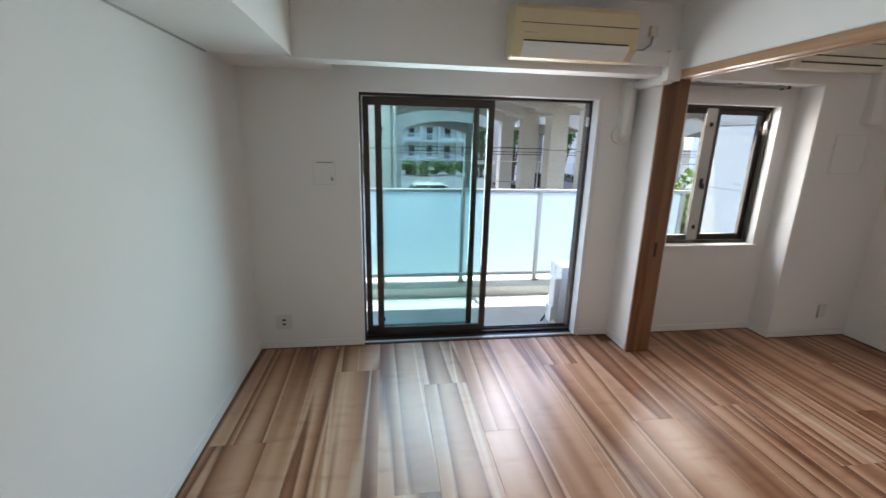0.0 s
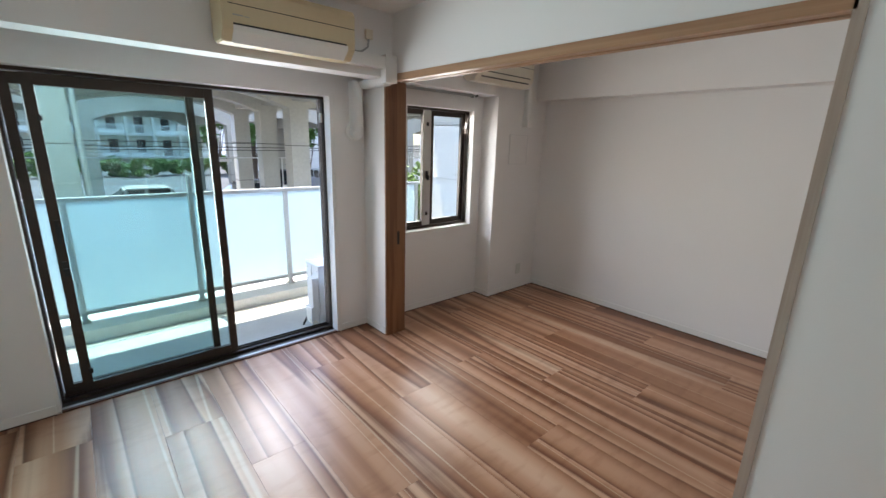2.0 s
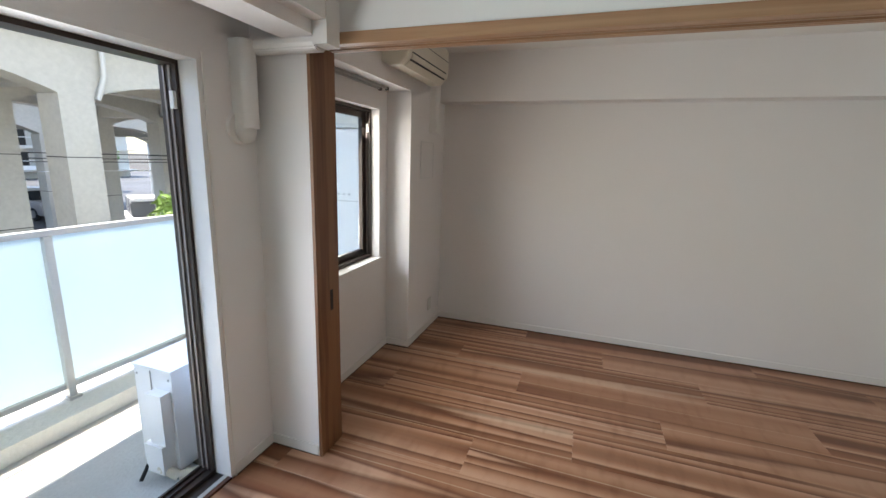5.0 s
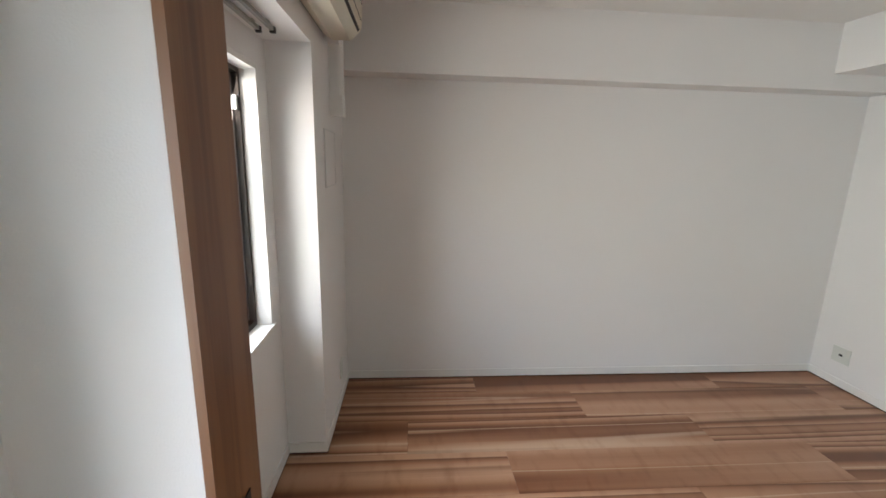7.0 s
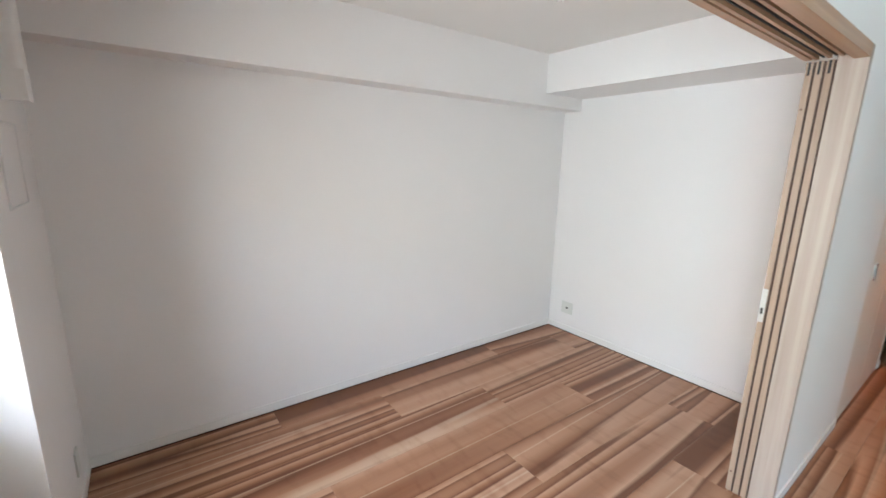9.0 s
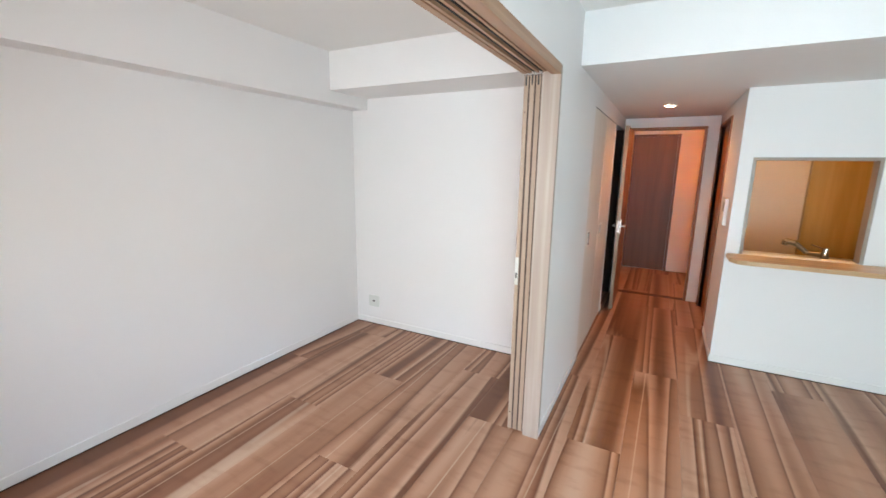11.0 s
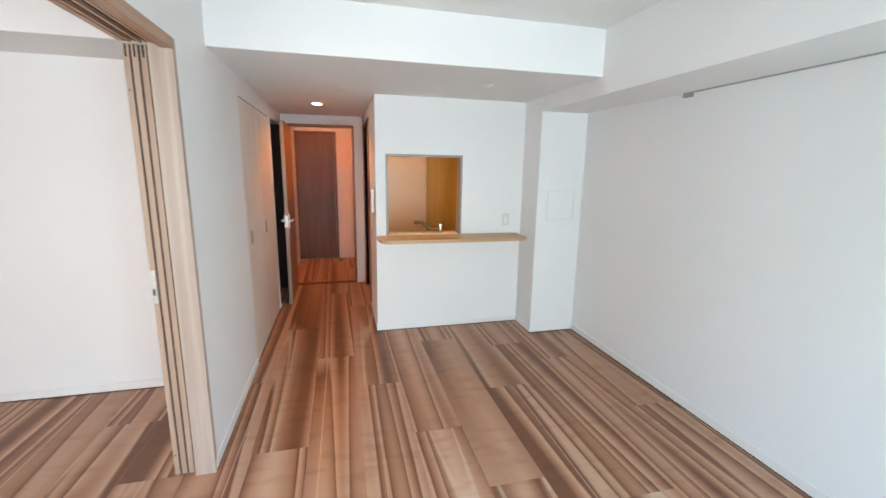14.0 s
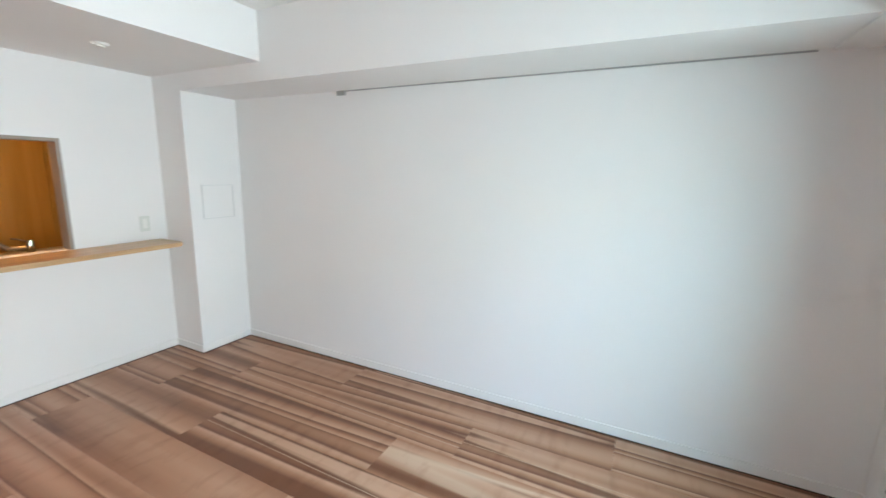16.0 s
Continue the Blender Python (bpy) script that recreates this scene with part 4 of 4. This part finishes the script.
for i in range(10):
    z = 0.0 + i * 0.045
    part("grille_bar", boxes((2.66, 3.12, 0.6005, 0.606, z, z + 0.012)), GREYPLASTIC, unit)
for x in (2.70, 3.22):
    part("foot", boxes((x, x + 0.06, 0.33, 0.61, -0.0995, -0.0555)), RUBBER, unit)
pipe = empty("insulated_pipe", "beige wrapped refrigerant pipe with a white sleeve", "pipe")
bm = bmesh.new()
pts = [Vector((2.58, 0.42, 0.09)), Vector((2.55, 0.40, -0.02)), Vector((2.58, 0.33, -0.065)), Vector((2.66, 0.25, -0.065)), Vector((2.72, 0.215, -0.06))]
for a, b in zip(pts, pts[1:]):
    rod(bm, a, b, 0.026, 12)
part("sleeve", bm, CREAMP, pipe)
bm = bmesh.new()
rod(bm, (2.57, 0.47, 0.06), (2.50, 0.50, -0.085), 0.01, 8)
part("drain_hose", bm, RUBBER, pipe)
pole = empty("drying_pole_arm", "satin metal laundry pole arm on a railing post", "laundry arm")
part("arm", boxes((1.838, 1.872, 1.40, 1.458, 0.96, 1.28)), ALU, pole, bevel=0.008)
part("hook", boxes((1.842, 1.868, 1.34, 1.40, 1.22, 1.27)), ALU, pole, bevel=0.006)

# ---- ground, road, viaduct ----
GZ = -1.9
structure("ground", boxes((-400, 400, 1.73, 600, GZ - 0.2, GZ)), ASPHALT, "dark grey asphalt ground")
# Mostly unseen sheet, added to reflect light onto the viaduct.
structure("pavement", boxes((-30, 40, 2.56, 14.9, GZ - 0.05, GZ + 0.006)), BOUNCE_PAVING, "added pale concrete sheet reflecting light onto the viaduct")


def column(parent, x, y, w, top, d=None):
    d = d or w
    c = part("column", boxes((x - w / 2, x + w / 2, y - d / 2, y + d / 2, GZ, top)), CONCRETE, parent, bevel=0.04)
    part("joint", boxes((x - w / 2 - 0.004, x + w / 2 + 0.004, y - d / 2 - 0.004, y + d / 2 + 0.004, top - 1.0, top - 0.985)), RUBBER, c)
    part("joint", boxes((x - w / 2 - 0.004, x + w / 2 + 0.004, y - d / 2 - 0.004, y + d / 2 + 0.004, top - 2.4, top - 2.385)), RUBBER, c)
    return c


def arch_beam(parent, x0, x1, y0, y1, spring, rise, top, k=14):
    """A girder whose underside is a flat arch."""
    prof = [(x0, top), (x0, spring)]
    for i in range(k + 1):
        u = i / k
        prof.append((x0 + (x1 - x0) * u, spring + rise * (1 - abs(2 * u - 1) ** 2.4)))
    prof += [(x1, top)]
    out = []
    for p in prof:
        if not out or (abs(p[0] - out[-1][0]) + abs(p[1] - out[-1][1])) > 1e-5:
            out.append(p)
    return part("arch_girder", prism(out, "y", y0, y1), CONCRETE, parent)


def viaduct(xs, ys, w, spring, rise, top, label, fascia):
    v = empty("viaduct", label, "viaduct")
    for y in ys:
        for x in xs:
            column(v, x, y, w, spring + 0.1)
        for a, b in zip(xs, xs[1:]):
            arch_beam(v, a, b, y - w * 0.45, y + w * 0.45, spring, rise, top)
    part("deck", boxes((xs[0], xs[-1], ys[0] - fascia, ys[-1] + fascia, top, top + 0.3)), CONCRETE, v)
    part("parapet", boxes((xs[0], xs[-1], ys[0] - fascia, ys[0] - fascia + 0.2, top + 0.301, top + 0.6)), PALECON, v)
    for x in xs:
        for a, b in zip(ys, ys[1:]):
            part("cross_beam", boxes((x - w * 0.35, x + w * 0.35, a + w * 0.5, b - w * 0.5, spring + 0.3, top - 0.001)), CONCRETE, v)
    return v


far_way = viaduct([-14.3, -8.9, -3.6, 1.65, 7.35, 12.9, 18.5, 24.0], [20.5, 29.0], 0.55, 2.05, 0.65, 3.6, "weathered concrete railway viaduct with flat arches", 0.7)
near_way = viaduct([-9.5, -4.3, 0.86, 6.0, 11.2, 16.4, 21.6], [6.7, 8.95, 11.4, 14.2], 0.52, 2.34, 0.5, 3.4, "weathered concrete viaduct on square pillars near the balcony", 0.6)
part("drain_pipe", rod(rod(bmesh.new(), (6.42, 6.38, 3.2), (6.42, 6.38, 2.8), 0.045), (6.42, 6.38, 2.8), (6.30, 6.42, 2.4), 0.045), ALU, near_way, "grey drain pipe")
part("drain_pipe", rod(bmesh.new(), (1.2, 6.5, GZ), (1.2, 6.5, 3.0), 0.05), ALU, near_way, "grey drain pipe")

# ---- apartment block ----
block = empty("apartment_building", "white apartment block with rows of balconies", "building")
BY, BH, B0 = 58.0, 2.55, -3.45
part("wall", boxes((-26, 42, BY, BY + 10, GZ, B0 + BH * 5)), PALECON, block)
part("roof", boxes((-26.3, 42.3, BY - 0.6, BY + 10.3, B0 + BH * 5 + 0.001, B0 + BH * 5 + 0.4)), PALECON, block)
bar_mesh = bpy.data.meshes.new("rail_bar")
bm = boxes((-0.03, 0.03, -0.02, 0.02, 0, 1.0))
bm.to_mesh(bar_mesh)
bm.free()
bar_mesh.materials.append(WHITE)
for fl in range(1, 5):
    z = B0 + BH * fl
    part("balcony", boxes((-26, 42, BY - 1.4, BY - 0.001, z - 0.16, z)), PALECON, block)
    for i in range(-8, 13):
        x = 3.5 + i * 2.58
        rail_part = part("balcony_rail", boxes((x + 0.1, x + 2.48, BY - 1.42, BY - 1.36, z + 0.96, z + 1.04), (x + 0.1, x + 2.48, BY - 1.42, BY - 1.36, z + 0.04, z + (0.5 if (i + fl) % 3 else 0.12))), WHITE, block)
        if -1 <= i <= 4 and fl in (1, 2):
            for j in range(12):
                bar = new("bar", bar_mesh)
                bar.parent = rail_part
                bar.location = (x + 0.22 + j * 0.195, BY - 1.39, z + 0.02)
        part("divider", boxes((x - 0.13, x + 0.13, BY - 1.45, BY - 0.001, z + 0.001, z + BH - 0.161)), PALECON, block)
        w = part("window", boxes((x + 0.9, x + 1.75, BY - 0.04, BY - 0.002, z + 0.1, z + 1.95)), BRONZE, block)
        part("pane", boxes((x + 0.96, x + 1.69, BY - 0.05, BY - 0.041, z + 0.16, z + 1.9)), DARK, w)

# ---- leaves ----
LEAF = mat("leaf_green", (0.075, 0.16, 0.03), 0.55, var=0.45, scale=3.0, fine=9.0, bump=0.0)
LEAF2 = mat("young_leaf", (0.17, 0.27, 0.055), 0.5, var=0.4, scale=6.0, fine=20.0, bump=0.0)
BARK = mat("bark", (0.10, 0.07, 0.05), 0.9, var=0.3, fine=40, bump=0.5)


def leaves(bm, cx, cy, cz, rx, ry, rz, count, size, rnd):
    for _ in range(count):
        while True:
            p = Vector((rnd.uniform(-1, 1), rnd.uniform(-1, 1), rnd.uniform(-1, 1)))
            if 0.25 < p.length < 1.0:
                break
        p = Vector((cx + p.x * rx, cy + p.y * ry, cz + p.z * rz))
        m = Matrix.Translation(p) @ Euler((rnd.uniform(-1.2, 1.2), rnd.uniform(-1.2, 1.2), rnd.uniform(0, 6.3))).to_matrix().to_4x4()
        s = size * rnd.uniform(0.6, 1.3)
        v = [bm.verts.new(m @ Vector(q)) for q in ((-s, 0, 0), (0, -s * 0.45, s * 0.1), (s, 0, -s * 0.1), (0, s * 0.45, s * 0.1))]
        bm.faces.new(v)


def shrub(name, x, y, z0, h, r, count, size, leafmat, label, seed, cat="shrub", low=0.45):
    rnd = random.Random(seed)
    t = empty(name, label, cat, at=(x, y, z0))
    bm = bmesh.new()
    for i in range(6):
        a = rnd.uniform(0, 6.3)
        rod(bm, (0, 0, 0), (math.cos(a) * r * 0.6, math.sin(a) * r * 0.6, h * rnd.uniform(0.55, 0.9)), 0.012 * h, 6, 0.004 * h)
    rod(bm, (0, 0, 0), (0, 0, h * 0.8), 0.025 * h, 8, 0.01 * h)
    part("trunk", bm, BARK, t)
    bm = bmesh.new()
    for i in range(9):
        a, q = rnd.uniform(0, 6.3), rnd.uniform(0.1, 0.75)
        leaves(bm, math.cos(a) * r * q, math.sin(a) * r * q, h * rnd.uniform(low, 0.92), r * 0.42, r * 0.42, h * 0.16, count // 9, size, rnd)
    part("crown", bm, leafmat, t)
    return t


shrub("shrub", 5.1, 3.4, GZ, 2.88, 0.62, 1500, 0.07, LEAF2, "bright green leafy shrub beyond the railing", 3)
shrub("shrub", 5.95, 4.2, GZ, 2.84, 0.6, 1200, 0.07, LEAF2, "bright green leafy shrub beyond the railing", 4)
shrub("shrub", 6.15, 3.45, GZ, 3.2, 0.62, 1300, 0.07, LEAF2, "bright green leafy shrub beyond the railing", 5)
for i, (x, y, h) in enumerate(((13.2, 36, 7.5), (11.0, 40, 6.5), (19, 38, 7.0), (25, 37, 6.5))):
    shrub("tree", x, y, GZ, h, 1.7, 1400, 0.22, LEAF, "green leafy street tree", 10 + i, "tree")
for i in range(16):
    shrub("hedge_bush", -8.5 + i * 1.5, 41.0 + (i % 3) * 0.6, GZ, 1.65 + 0.25 * (i % 4 == 1), 1.2, 1100, 0.15, LEAF, "dark green clipped bush before the apartments", 30 + i, "bush", 0.12)


GRASS = mat("sunlit_grass", (0.22, 0.24, 0.06), 0.7, var=0.35, scale=4.0, fine=30.0, bump=0.0)
lawn = bmesh.new()
blade_rnd = random.Random(77)
BED = -0.16
for _ in range(7000):
    gx, gy, gh, ga = blade_rnd.uniform(-2, 6), blade_rnd.uniform(1.76, 2.5), blade_rnd.uniform(0.06, 0.20), blade_rnd.uniform(0, 6.3)
    dx, dy = math.cos(ga) * 0.008, math.sin(ga) * 0.008
    lawn.faces.new([lawn.verts.new(p) for p in ((gx - dx, gy - dy, BED), (gx + dx, gy + dy, BED), (gx + blade_rnd.uniform(-0.06, 0.06), gy + blade_rnd.uniform(-0.06, 0.06), BED + gh))])
tagged(part("grass", lawn, GRASS, None, "sunlit yellow-green grass below the balcony railing"), category="grass", kind="stuff")
structure("planting_bed", boxes((-6, 9, 1.73, 2.55, GZ + 0.001, BED)), mat("bed_soil", (0.13, 0.11, 0.06), 0.95, var=0.3, scale=3.0, fine=40.0, bump=0.3), "raised soil bed outside the balcony")


# ---- parked cars, guard rail, cables ----
def paint(name, rgb):
    return mat(name, rgb, 0.25, metal=0.1, var=0.03, bump=0.0)


CARGLASS = mat("car_glass", (0.03, 0.035, 0.04), 0.1, var=0.1, bump=0.0)


def car(x, y, rz, paintmat, label, tall=1.45):
    c = empty("car", label, "car", group="parked cars", at=(x, y, GZ))
    c.rotation_euler = (0, 0, radians(rz))
    prof = [(-2.1, 0.25), (-2.1, 0.75), (-1.95, 0.88), (-1.05, 0.95), (1.6, 0.95), (2.05, 0.85), (2.1, 0.5), (2.1, 0.25)]
    part("body", prism(prof, "y", -0.82, 0.82), paintmat, c, bevel=0.05)
    cabin = [(-1.1, 0.951), (-0.45, tall), (0.95, tall), (1.65, 0.951)]
    part("cabin", prism(cabin, "y", -0.68, 0.68), CARGLASS, c, "dark glazed cabin", bevel=0.05)
    part("roof", boxes((-0.45, 0.95, -0.66, 0.66, tall + 0.001, tall + 0.05)), paintmat, c, bevel=0.02)
    for px in (-0.5, 0.35, 1.0):
        part("pillar", boxes((px - 0.04, px + 0.04, -0.695, 0.695, 0.955, tall)), paintmat, c)
    for px in (-1.35, 1.3):
        for s in (-1, 1):
            w = part("wheel", rod(bmesh.new(), (px, s * 0.66, 0.31), (px, s * 0.84, 0.31), 0.31, 20), RUBBER, c)
            part("rim", rod(bmesh.new(), (px, s * 0.8405, 0.31), (px, s * 0.85, 0.31), 0.19, 16), ALU, w)
    for s in (-1, 1):
        part("headlight", boxes((-2.108, -2.0, s * 0.6 - 0.15, s * 0.6 + 0.15, 0.62, 0.74)), PLASTIC, c, bevel=0.02)


SILVER, BLACKP, WHITEP, REDP = paint("silver_paint", (0.5, 0.5, 0.5)), paint("black_paint", (0.02, 0.02, 0.025)), paint("white_paint", (0.75, 0.75, 0.75)), paint("red_paint", (0.4, 0.02, 0.02))
car(3.4, 17.4, 180, SILVER, "silver saloon parked under the viaduct")
car(7.6, 17.8, 180, BLACKP, "black car parked under the viaduct")
car(11.4, 25.0, 90, BLACKP, "black car parked under the viaduct")
car(14.5, 25.0, 90, SILVER, "silver car parked under the viaduct")
car(9.2, 10.2, 60, BLACKP, "black car parked between the pillars")
car(13.5, 15.5, 60, WHITEP, "white car parked between the pillars", 1.6)
car(16.5, 12.6, 60, REDP, "red car parked between the pillars")
guard = empty("guard_rail", "white pipe guard rail along the road", "guard rail")
part("rail", rod(bmesh.new(), (-14, 12.9, 0.93), (34, 12.9, 0.93), 0.016, 8), WHITE, guard)
part("sign_plate", boxes((4.55, 5.25, 12.86, 12.875, 0.80, 0.90)), WHITE, guard, "blank white sign plate")
for i in range(17):
    part("post", rod(bmesh.new(), (-14 + i * 3, 12.9, GZ), (-14 + i * 3, 12.9, 0.93), 0.02, 8), WHITE, guard)
cables = empty("cable_run", "thin dark overhead cables across the road", "cable")
for z in (1.40, 1.28, 1.20):
    part("cable", rod(bmesh.new(), (-14, 10.4, z), (34, 10.4, z + 0.15), 0.010, 6), RUBBER, cables)
house = empty("house", "white house with a red roof beyond the viaduct", "house")
part("wall", boxes((27, 34, 22, 30, GZ, 3.2)), WHITE, house)
part("roof", prism([(26.5, 3.2), (34.5, 3.2), (30.5, 5.2)], "y", 21.5, 30.5), REDP, house)
for x in (28, 31):
    part("window", boxes((x, x + 1.4, 21.93, 21.999, 0.4, 1.7)), BRONZE, house)
back_house = empty("house", "pale house behind the parked cars", "house")
part("wall", boxes((14, 24, 46, 50, GZ, 6.0)), WHITE, back_house)
part("roof", boxes((13.6, 24.4, 45.6, 50.4, 6.001, 6.3)), CONCRETE, back_house)
for x in (15, 18.2, 21):
    part("window", boxes((x, x + 1.5, 45.93, 45.999, 0.2, 1.8)), BRONZE, back_house)
